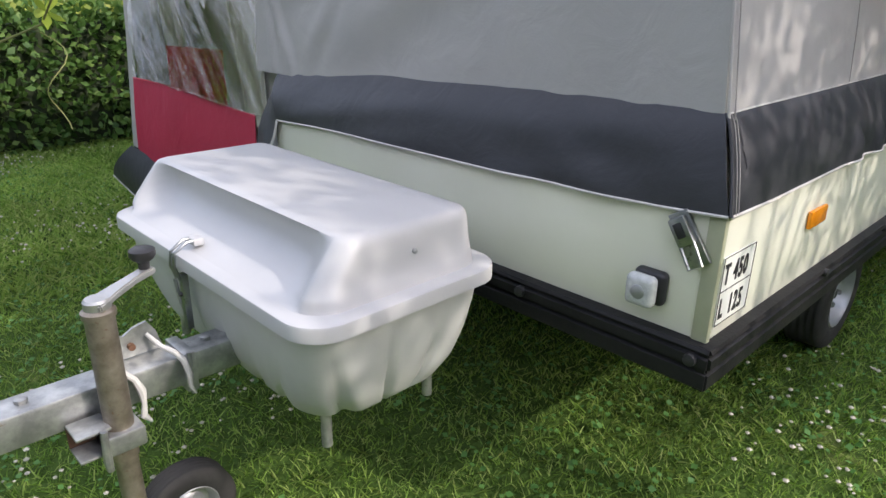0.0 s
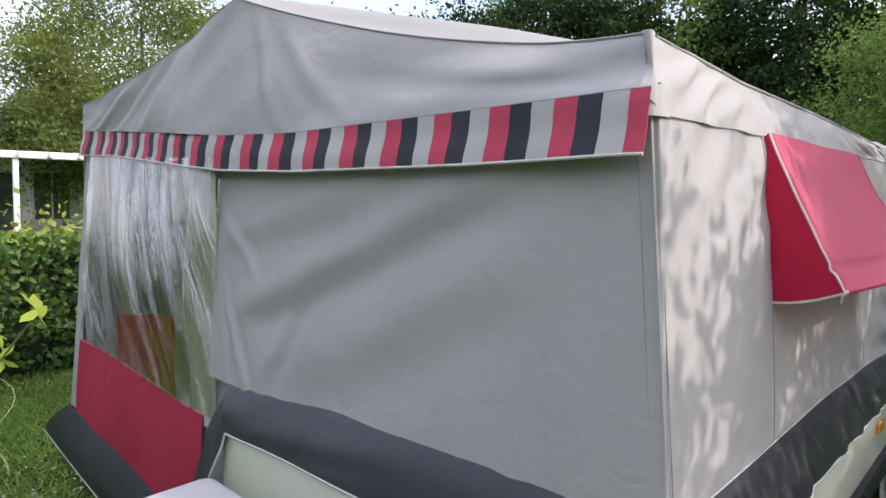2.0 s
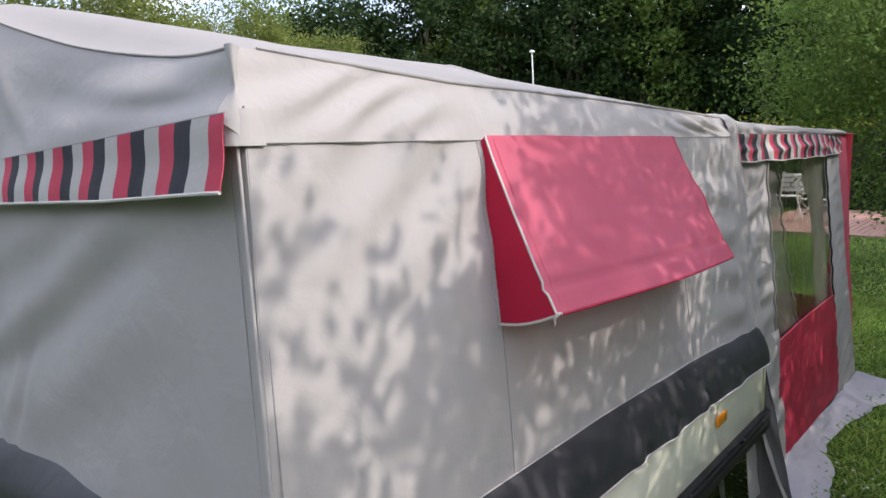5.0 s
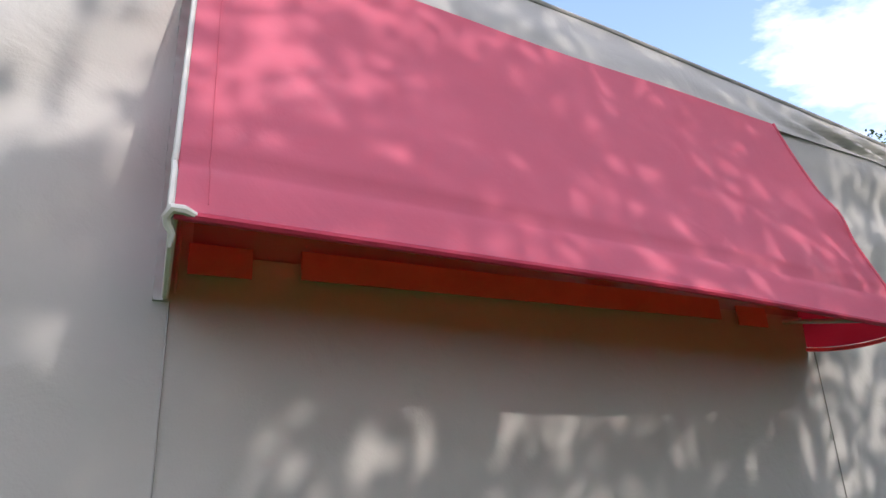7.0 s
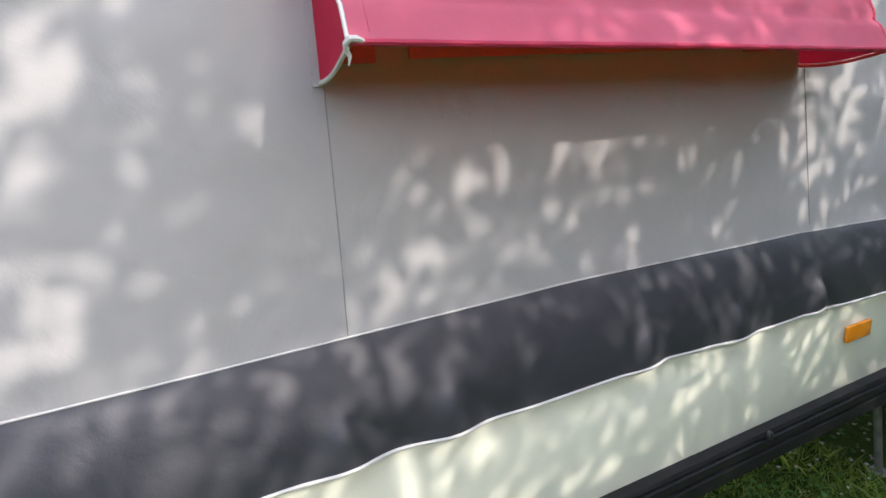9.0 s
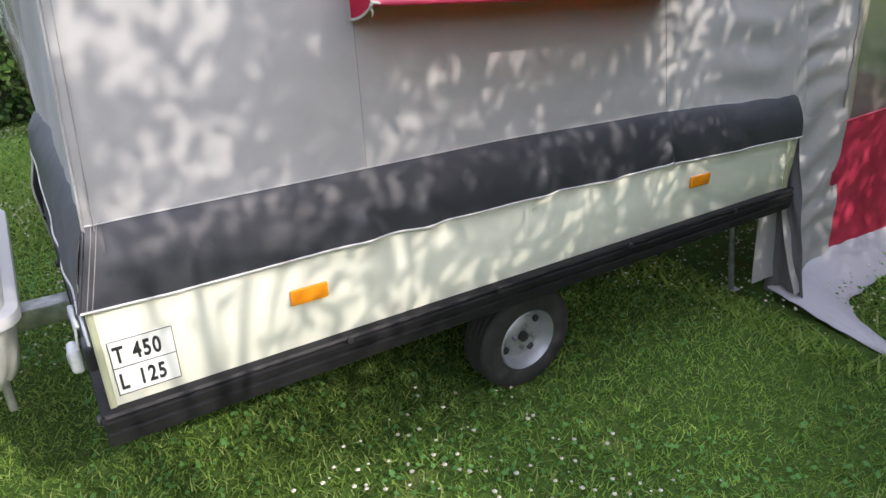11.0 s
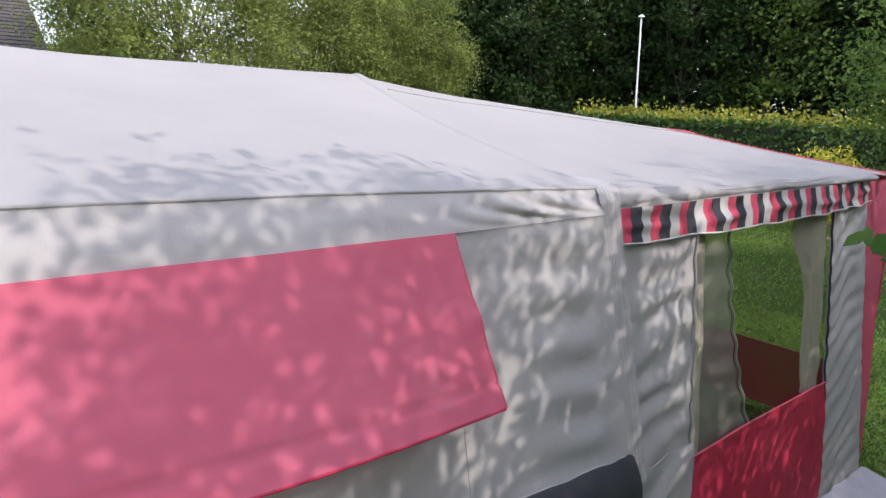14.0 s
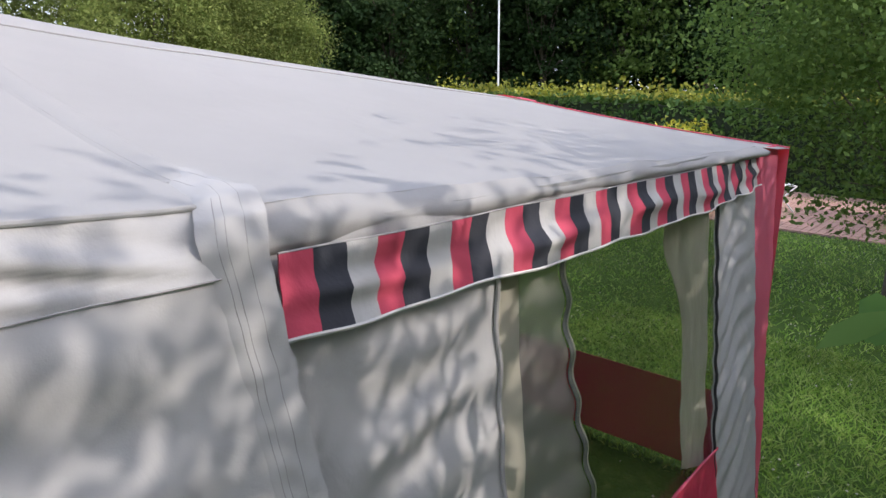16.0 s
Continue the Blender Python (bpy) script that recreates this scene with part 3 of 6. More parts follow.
def trailer():
    t = thing("camper_trailer", "cream folding camper trailer with black rubber rails, standing on grass", "trailer")
    part("body", box(0, LEN, 0, WID, 0.50, 0.775, 0.004), M_BODY, t)
    part("lid", box(0.12, LEN - 0.12, 0.14, WID - 0.1, 0.775, 0.83, 0.01), M_BODY, t)
    part("corner_trim", box(-0.004, 0.010, -0.004, 0.0, 0.52, 0.775, 0.0015), M_EDGE, t)
    part("corner_trim", box(-0.0045, 0.0, -0.004, 0.026, 0.52, 0.775, 0.0015), M_EDGE, t)
    part("corner_trim", box(LEN - 0.03, LEN + 0.004, -0.004, 0.0, 0.52, 0.775, 0.0015), M_EDGE, t)
    rail = part("rubber_rail", ribbed_rail(LEN + 0.04), M_RAIL, t, "scuffed black rubber rail", pose(-0.02, 0, 0.436))
    part("rubber_rail", ribbed_rail(WID + 0.04), M_RAIL, t, m=pose(0, WID + 0.02, 0.436, 0, 0, -90))
    for x in (0.55, 1.02, 1.55, 2.08):
        part("rail_bolt", lathe([(-0.032, 0.004), (-0.031, 0.009), (-0.02, 0.010)], 10, "y", (x, 0, 0.512)), M_BLACK, t)
    for y in (0.01, 0.41, 0.9, 1.35):
        part("rail_bolt", lathe([(-0.036, 0.006), (-0.034, 0.012), (-0.02, 0.013)], 12, "x", (0, y, 0.495)), M_BLACK, t)
    part("chassis_beam", box(0.55, LEN - 0.1, 0.22, 0.28, 0.37, 0.45, 0.004), M_ZINC, t)
    part("chassis_beam", box(0.55, LEN - 0.1, WID - 0.28, WID - 0.22, 0.37, 0.45, 0.004), M_ZINC, t)
    part("underfloor", box(0.02, LEN - 0.02, 0.03, WID - 0.03, 0.45, 0.50), M_BLACK, t)
    part("axle", tube([(1.235, 0.2, 0.25), (1.235, WID - 0.2, 0.25)], 0.025, 10), M_ZINC, t)
    for x in (0.416, 1.829):
        part("reflector", box(x, x + 0.095, -0.012, -0.001, 0.644, 0.684, 0.004), M_ORANGE, t, "amber side reflector")
    lamp = part("marker_lamp", box(-0.026, -0.001, 0.080, 0.144, 0.570, 0.637, 0.010, 3), M_BLACK, t, "square marker lamp with a clear ribbed lens")
    part("lens", box(-0.056, -0.028, 0.086, 0.144, 0.572, 0.634, 0.012, 4), M_LENS, lamp)
    part("bulb_ring", lathe([(-0.058, 0.012), (-0.0565, 0.014), (-0.050, 0.014)], 20, "x", (0, 0.115, 0.603)), M_RIM, lamp)
    # the weight plate on the side
    plate = part("weight_plate", box(0.019, 0.149, -0.0035, -0.001, 0.549, 0.683), M_STICK, t, "white weight plate with black print")
    for a in ((0.019, 0.149, 0.6815, 0.683), (0.019, 0.149, 0.549, 0.5505), (0.019, 0.149, 0.6155, 0.617), (0.019, 0.0205, 0.5505, 0.6815), (0.1475, 0.149, 0.5505, 0.6815)):
        part("plate_line", box(a[0], a[1], -0.0045, -0.0035, a[2], a[3]), M_INK, plate)
    for text, x, z in (("T", 0.026, 0.630), ("450", 0.064, 0.630), ("L", 0.026, 0.563), ("125", 0.064, 0.563)):
        letters(text, 0.055, pose(x, -0.0045, z, 90), plate)
    # corner catch hanging from the cover
    latch = new("catch")
    latch.parent, latch.matrix_basis = t, pose(-0.012, 0.052, 0.712, 0, 0, 0) @ pose(0, 0, 0, -33)
    part("catch_plate", box(-0.004, 0.006, -0.020, 0.020, -0.052, 0.052, 0.003), M_CHROME, latch)
    part("catch_lever", box(-0.020, -0.004, -0.017, 0.017, -0.010, 0.044, 0.005), M_CHROME, latch)
    part("catch_loop", tube([(-0.012, -0.014, 0.02), (-0.02, -0.013, -0.05), (-0.02, 0.013, -0.05), (-0.012, 0.014, 0.02)], 0.003, 8), M_CHROME, latch)
    part("catch_slot", box(-0.0225, -0.020, -0.008, 0.008, 0.006, 0.034, 0.002), M_BLACK, latch)
    wheel(t, "road_wheel", (1.235, 0.145, 0.200), 0.188, 0.125, 0.108)
    far = wheel(t, "road_wheel", (1.235, WID - 0.145, 0.200), 0.188, 0.125, 0.108)
    far.rotation_euler.z = math.pi
    part("prop_stand", tube([(2.36, 0.18, 0.46), (2.425, 0.14, 0.0)], 0.012, 10), M_ZINC, t, "thin steel prop stand")
    part("stand_foot", box(2.395, 2.455, 0.11, 0.17, 0.0, 0.008, 0.003), M_ZINC, t)
    # drawbar
    bar = part("drawbar", box(-1.45, 0.3, 0.715, 0.785, 0.385, 0.450, 0.006), M_ZINC, t, "galvanised square drawbar with rust spots")
    for x in (-0.93, -0.60):
        part("bolt_head", lathe([(0.0, 0.011), (0.007, 0.011), (0.009, 0.008)], 6, "z", (x, 0.75, 0.450)), M_ZINC, bar)
    part("clamp_strap", box(-0.665, -0.640, 0.706, 0.794, 0.372, 0.457, 0.004), M_ZINC, bar)
    bolt = tube([(-0.655, 0.702, 0.462), (-0.655, 0.702, 0.372)], 0.005, 8)
    part("clamp_bolt", bolt, M_ZINC, bar)
    br = bmesh.new()
    rows = [(-0.80, 0.452), (-0.795, 0.485), (-0.77, 0.505), (-0.745, 0.498), (-0.725, 0.510), (-0.70, 0.515), (-0.685, 0.492), (-0.675, 0.452)]
    a = [br.verts.new((x, 0.775, z)) for x, z in rows]
    b = [br.verts.new((x, 0.781, z)) for x, z in rows]
    br.faces.new(a)
    br.faces.new(b[::-1])
    for k in range(len(rows)):
        q = (k + 1) % len(rows)
        br.faces.new((a[k], a[q], b[q], b[k]))
    part("brake_bracket", br, M_ZINC, bar)
    part("bracket_bolt", tube([(-0.735, 0.765, 0.475), (-0.735, 0.795, 0.475)], 0.007, 8), M_RUST, bar)
    part("rope_tie", tube([(-0.775, 0.708, 0.462), (-0.76, 0.700, 0.445), (-0.752, 0.696, 0.42), (-0.752, 0.694, 0.395), (-0.757, 0.69, 0.372), (-0.745, 0.69, 0.355)], [0.006, 0.006, 0.008, 0.005, 0.007, 0.003], 8), M_PIPE, bar, "frayed cord tied round the bar")
    part("rope_tie", tube([(-0.705, 0.770, 0.492), (-0.690, 0.745, 0.470), (-0.676, 0.715, 0.463), (-0.668, 0.701, 0.450), (-0.662, 0.697, 0.42), (-0.664, 0.694, 0.395), (-0.655, 0.692, 0.375)], [0.004, 0.005, 0.0055, 0.006, 0.0055, 0.0045, 0.002], 8), M_PIPE, bar, "frayed cord tied round the bar")
    part("coupling_cable", tube([(-1.0, 0.70, 0.40), (-1.02, 0.69, 0.36), (-1.03, 0.685, 0.30)], 0.006, 8), M_RUST, bar)
    # jockey wheel
    j = new("jockey_wheel")
    j.parent, j.location = t, (-0.805, 0.675, 0)
    tagged(j, "worn steel jockey wheel with a cranked handle")
    part("outer_tube", tube([(0, 0, 0.32), (0, 0, 0.606)], 0.0245, 24), M_TUBE, j)
    part("inner_tube", tube([(0.004, 0.0, 0.12), (0.0, 0, 0.34)], 0.0205, 20), M_TUBE, j)
    part("tube_cap", lathe([(0.600, 0.028), (0.610, 0.028), (0.616, 0.020)], 24, "z"), M_TUBE, j)
    cr = bmesh.new()
    for x, y, w, z in ((-0.012, -0.008, 0.023, 0.614), (0.03, 0.012, 0.016, 0.622), (0.075, 0.036, 0.012, 0.627), (0.112, 0.052, 0.014, 0.631)):
        cr.verts.new((x - w * 0.4, y + w * 0.9, z)), cr.verts.new((x + w * 0.4, y - w * 0.9, z)), cr.verts.new((x + w * 0.4, y - w * 0.9, z + 0.013)), cr.verts.new((x - w * 0.4, y + w * 0.9, z + 0.013))
    cr.verts.ensure_lookup_table()
    for k in range(3):
        for i in range(4):
            cr.faces.new((cr.verts[4 * k + i], cr.verts[4 * k + (i + 1) % 4], cr.verts[4 * k + 4 + (i + 1) % 4], cr.verts[4 * k + 4 + i]))
    cr.faces.new([cr.verts[i] for i in range(4)])
    cr.faces.new([cr.verts[12 + i] for i in range(4)])
    bmesh.ops.bevel(cr, geom=cr.edges[:], offset=0.003, segments=2, affect="EDGES")
    part("crank", cr, M_ALU, j)
    part("crank_boss", lathe([(0.612, 0.022), (0.628, 0.022), (0.632, 0.018)], 20, "z"), M_ALU, j)
    part("knob", lathe([(0.643, 0.010), (0.655, 0.010), (0.661, 0.018), (0.668, 0.023), (0.678, 0.0225), (0.682, 0.016)], 20, "z", (0.100, 0.048, 0)), M_BLACK, j, "dark grey turning knob")
    part("clamp", box(-0.034, 0.034, -0.034, 0.045, 0.345, 0.385, 0.006), M_ZINC, j)
    for z in (0.350, 0.396):
        part("bracket_flange", box(-0.078, -0.02, -0.026, 0.034, z, z + 0.006, 0.002), M_ZINC, j)
    part("bracket_web", box(-0.078, -0.02, 0.028, 0.034, 0.356, 0.396), M_RUST, j)
    part("bracket_back", box(-0.034, -0.028, -0.020, 0.028, 0.356, 0.396), M_RUST, j)
    part("clamp_handle", tube([(-0.036, -0.036, 0.405), (-0.038, -0.038, 0.345), (-0.036, -0.036, 0.325)], [0.006, 0.008, 0.006], 8), M_ZINC, j)
    part("wheel_fork", box(0.0, 0.10, 0.024, 0.030, 0.08, 0.14, 0.004), M_RUST, j)
    wheel(j, "castor", (0.115, 0.055, 0.098), 0.098, 0.062, 0.056, 0)
    return t


trailer()


# ---- the moulded storage box on the drawbar ----
def rounded(cx, cy, hx, hy, r, n=6, sub=1):
    """Points round a rectangle with rounded corners, counter-clockwise."""
    out = []
    for sx, sy, a0 in ((1, 1, 0), (-1, 1, 90), (-1, -1, 180), (1, -1, 270)):
        for k in range(n + 1):
            a = radians(a0 + 90 * k / n)
            out.append((cx + sx * (hx - r) + r * math.cos(a), cy + sy * (hy - r) + r * math.sin(a)))
    if sub > 1:
        far = [(p, q) for p, q in zip(out, out[1:] + out[:1])]
        out = []
        for k, (p, q) in enumerate(far):
            m = sub if k % (n + 1) == n else 1
            out += [(mix(p[0], q[0], i / m), mix(p[1], q[1], i / m)) for i in range(m)]
    return out


def loft(loops, cap0=True, cap1=True):
    bm = bmesh.new()
    rings = [[bm.verts.new(p) for p in ring] for ring in loops]
    n = len(rings[0])
    for a, b in zip(rings, rings[1:]):
        for k in range(n):
            bm.faces.new((a[k], a[(k + 1) % n], b[(k + 1) % n], b[k]))
    if cap0:
        bm.faces.new(rings[0][::-1])
    if cap1:
        bm.faces.new(rings[-1])
    return bm


def storage_box():
    t = thing("storage_box", "white moulded storage box with raised lid on the drawbar", "storage box", (0, 0, 0))
    cx, cy = -0.365, 0.815
    lid = []
    for z, x0, x1, y0, y1, r, rec in ((0.586, -0.598, -0.140, 0.365, 1.215, 0.07, 0), (0.581, -0.604, -0.134, 0.359, 1.221, 0.075, 0), (0.605, -0.604, -0.134, 0.359, 1.221, 0.075, 0), (0.609, -0.6025, -0.1355, 0.3605, 1.2195, 0.0745, 0),
                                   (0.6105, -0.599, -0.139, 0.364, 1.216, 0.073, 0), (0.612, -0.576, -0.160, 0.388, 1.204, 0.068, 0), (0.6125, -0.573, -0.163, 0.391, 1.202, 0.066, 0), (0.620, -0.570, -0.165, 0.394, 1.201, 0.064, 0.026),
                                   (0.629, -0.568, -0.166, 0.396, 1.203, 0.06, 0.052), (0.636, -0.562, -0.168, 0.400, 1.205, 0.055, 0.063), (0.648, -0.550, -0.170, 0.404, 1.208, 0.05, 0.066), (0.665, -0.533, -0.172, 0.408, 1.210, 0.046, 0.060),
                                   (0.685, -0.514, -0.174, 0.411, 1.212, 0.042, 0.045), (0.702, -0.499, -0.175, 0.414, 1.212, 0.04, 0.028), (0.712, -0.490, -0.178, 0.418, 1.210, 0.036, 0.015), (0.719, -0.482, -0.184, 0.424, 1.204, 0.03, 0.002), (0.7225, -0.472, -0.194, 0.434, 1.194, 0.022, 0), (0.723, -0.455, -0.21, 0.45, 1.178, 0.012, 0)):
        ring = []
        for x, y in rounded((x0 + x1) / 2, (y0 + y1) / 2, (x1 - x0) / 2, (y1 - y0) / 2, r, 10, 16):
            w = ease((y - y0 - 0.03) / 0.09) * ease((y1 - 0.02 - y) / 0.07) * ease((-0.40 - x) / 0.05)
            ring.append((x + rec * w, y, z))
        lid.append(ring)
    part("lid", loft(lid, True, True), M_GRP, t, "smooth white lid with a broad rolled rim")
    tub = []
    n = 12
    rows = ((0.590, -0.585, -0.155, 0.382, 1.198, 0.07), (0.54, -0.580, -0.158, 0.386, 1.190, 0.075), (0.47, -0.570, -0.164, 0.397, 1.172, 0.085), (0.41, -0.556, -0.174, 0.414, 1.150, 0.095),
            (0.365, -0.535, -0.192, 0.438, 1.125, 0.10), (0.342, -0.508, -0.216, 0.466, 1.095, 0.10), (0.328, -0.46, -0.265, 0.52, 1.05, 0.07))
    first, runs = rounded(-0.37, 0.79, 0.21, 0.40, 0.08, n, 30), [0.0]
    for p, q in zip(first, first[1:]):
        runs.append(runs[-1] + math.hypot(p[0] - q[0], p[1] - q[1]))
    for z in lin(0.590, 0.42, 7) + lin(0.405, 0.328, 10):
        x0, x1, y0, y1, r = [curve_at([(q[0], q[k]) for q in rows[::-1]], z) for k in (1, 2, 3, 4, 5)]
        w = 0.022 * ease((0.56 - z) / 0.20) * (1 - 0.7 * ease((0.350 - z) / 0.022))
        cx, cy, ring = (x0 + x1) / 2, (y0 + y1) / 2, []
        for (x, y), run in zip(rounded(cx, cy, (x1 - x0) / 2, (y1 - y0) / 2, r, n, 30), runs):
            g = max(0.0, math.cos(run * 2 * math.pi / 0.124)) ** 4
            v = Vector((x - cx, y - cy))
            v -= v.normalized() * w * g
            ring.append((cx + v.x, cy + v.y, z))
        tub.append(ring)
    part("tub", loft(tub, False, True), M_TUB, t, "white fluted tub with rounded underside")
    part("strap", tube([(-0.558, 0.842, 0.634), (-0.585, 0.838, 0.635), (-0.612, 0.836, 0.618), (-0.616, 0.836, 0.59), (-0.607, 0.836, 0.56)], 0.0035, 8), M_CHROME, t)
    part("strap", tube([(-0.558, 0.822, 0.634), (-0.585, 0.819, 0.635), (-0.612, 0.819, 0.618), (-0.616, 0.819, 0.59), (-0.607, 0.819, 0.56)], 0.0035, 8), M_CHROME, t)
    part("strap_hook", box(-0.572, -0.548, 0.815, 0.849, 0.622, 0.638, 0.004), M_GRP, t)
    part("latch_bar", box(-0.605, -0.590, 0.818, 0.836, 0.445, 0.57, 0.003), M_CHROME, t)
    part("latch_lever", tube([(-0.609, 0.842, 0.555), (-0.603, 0.842, 0.50), (-0.588, 0.842, 0.455)], 0.004, 8), M_ZINC, t)
    part("latch_rivet", lathe([(-0.611, 0.003), (-0.609, 0.005), (-0.603, 0.005)], 10, "x", (0, 0.827, 0.525)), M_BLACK, t)
    for x, z in ((-0.34, 0.672), (-0.325, 0.622)):
        part("rivet", lathe([(0.402, 0.003), (0.404, 0.005), (0.412, 0.005)], 10, "y", (x, 0, z)), M_ZINC, t)
    for x, y in ((-0.488, 0.50), (-0.223, 0.50), (-0.488, 1.13), (-0.223, 1.13)):
        part("mount_peg", tube([(x, y, 0.375), (x, y, 0.275)], 0.011, 12), M_ZINC, t, "short grey mounting peg")
    part("mount_plate", box(-0.55, -0.20, 0.70, 0.80, 0.451, 0.458), M_ZINC, t)


storage_box()


# ---- the tent over the trailer ----
TOP_Z = [(0.0, 1.815), (0.1, 1.812), (0.6, 1.785), (1.36, 1.772), (2.0, 1.752), (2.34, 1.738)]
RIDGE = [(0.15, 2.088), (0.28, 2.115), (0.5, 2.112), (1.2, 2.085), (2.34, 2.075)]


def side_pt(x, z):
    """The near wall: leans in, billows a little, and pulls into slanting creases by its corners."""
    v = (z - 0.925) / (1.67 - 0.925)
    y = mix(0.045, 0.135, v)
    y -= 0.010 * math.sin(math.pi * max(0, min(1, v))) * math.sin(math.pi * max(0, min(1, (x - 0.04) / 2.3)))
    d = (x - 0.35) * 0.75 + (1.72 - z)
    y += 0.009 * math.sin(d * 34 + 2 * nz(x * 2, z * 2)) * math.exp(-((x - 0.45) / 0.28) ** 2) * ease((z - 1.25) / 0.4)
    y += 0.004 * nz(x * 3.2 + z * 2.5, z * 2.2 - x, 2.0) + 0.008 * math.sin(z * 40 + x * 4 + 3 * nz(x * 4, z)) * ease((x - 1.8) / 0.4) * (1 - ease((x - 2.2) / 0.15))
    return y


def frame_x(x, z):
    """Carries a place between the wall's slanting ends."""
    v = (z - 0.925) / 0.745
    a, b = mix(0.036, 0.088, v), mix(2.40, 2.285, v)
    return a + (b - a) * (x - 0.04) / 2.34


def front_x(y, z):
    """The front wall, in shade, with long slanting creases."""
    v = (z - 0.9) / 0.72
    x = mix(mix(0.034, 0.084, v), mix(0.045, 0.078, v), ease(y / 0.7)) + 0.028 * ease((y - 0.2) / 2.8) * v
    x += 0.05 * ease((y - 1.6) / 1.4)
    x -= 0.006 * math.sin(math.pi * max(0, min(1, v))) * math.sin(math.pi * max(0, min(1, y / 1.6)))
    # long pulls from the upper corner, down to the window's foot
    for ya, za, yb, zb, w, h in ((0.44, 1.55, 1.36, 1.15, 0.050, 0.014), (0.40, 1.36, 1.10, 1.00, 0.075, 0.010), (0.90, 1.52, 1.62, 1.30, 0.045, 0.006), (1.10, 1.24, 1.30, 0.93, 0.030, 0.007), (1.61, 1.26, 1.50, 0.90, 0.016, 0.010), (1.56, 1.18, 1.40, 0.88, 0.020, 0.008), (1.60, 1.42, 1.36, 1.22, 0.022, 0.007)):
        ly, lz = yb - ya, zb - za
        n = math.hypot(ly, lz)
        along, off = ((y - ya) * ly + (z - za) * lz) / n / n, ((y - ya) * lz - (z - za) * ly) / n
        off += 0.02 * nz(along * 3, ya * 7)
        x -= h * (math.exp(-(off / w) ** 2) - 0.8 * math.exp(-((off - 1.6 * w) / w) ** 2)) * ease((along + 0.25) / 0.4) * ease((1.25 - along) / 0.4) * ease((1.60 - y) / 0.10)
    x += 0.0025 * math.sin(y * 46 + 3 * nz(y * 3, z)) * ease((0.8 - y) / 0.5) * ease((1.3 - z) / 0.4)
    x += 0.004 * nz(y * 2.5, z * 2.5, 5.0)
    return x


def roof_z(x, y):
    """The roof: slack towards both end seams, nearly straight between."""
    e = curve_at(TOP_Z, x)
    s = min(1.0, abs((y - 0.18) / 1.44) if y < 1.62 else abs((3.06 - y) / 1.44))
    near = max(math.exp(-((x - 0.15) / 0.10) ** 2), 0.5 * math.exp(-((x - 2.34) / 0.25) ** 2))
    k = mix(0.98, 1.75, near)
    z = e + (curve_at(RIDGE, x) - e) * s ** k
    return z + 0.006 * nz(x * 2.2, y * 2.2, 1.0) * min(1, s * 4) + 0.012 * math.sin(math.pi * s) * math.exp(-((x - 0.45) / 0.3) ** 2)


def valance(thing_ob, along, lo, hi, top, bottom, out, period, first, wave, n_v=9, crush=0.0):
    """A striped valance: every stripe is a strip of its own, with a white edging below."""
    v = new("valance")
    v.parent = thing_ob
    tagged(v, "striped red, black and grey valance with white edging")
    third = period / 3
    cuts, k = [(lo, first[1], first[0])], 0
    a = first[1]
    seq = first[2]
    while a < hi - 1e-6:
        b = min(hi, a + third)
        cuts.append((a, b, seq[k % 3]))
        a, k = b, k + 1
    mats = {"r": M_STRIPE, "d": M_STRIPE_D, "g": M_STRIPE_G}

    def place(s, f):
        z = mix(top(s), bottom(s), f)
        return along(s, z, out * (0.25 + 0.75 * f) + wave * f * math.sin(s * 26 + 3 * nz(s * 2, 0)) + wave * 0.6 * math.sin(f * 7 + s * 3) + crush * max(0.0, 1 - abs(f - 0.55 - 0.08 * math.sin(s * 5)) / 0.22) * (0.7 + 0.6 * math.sin(s * 13)))
    for a, b, c in cuts:
        if b - a > 0.003:
            part("stripe", sheet("stripe", lin(a, b, 4), lin(0, 1, n_v), place, 0.002), mats[c], v)
    part("edging", tube([place(s, 1.0) for s in lin(lo, hi, 90)], 0.0032, 6), M_PIPE, v)
    part("top_seam", tube([place(s, 0.0) for s in lin(lo, hi, 60)], 0.0018, 5), M_SEAM, v)
    return v


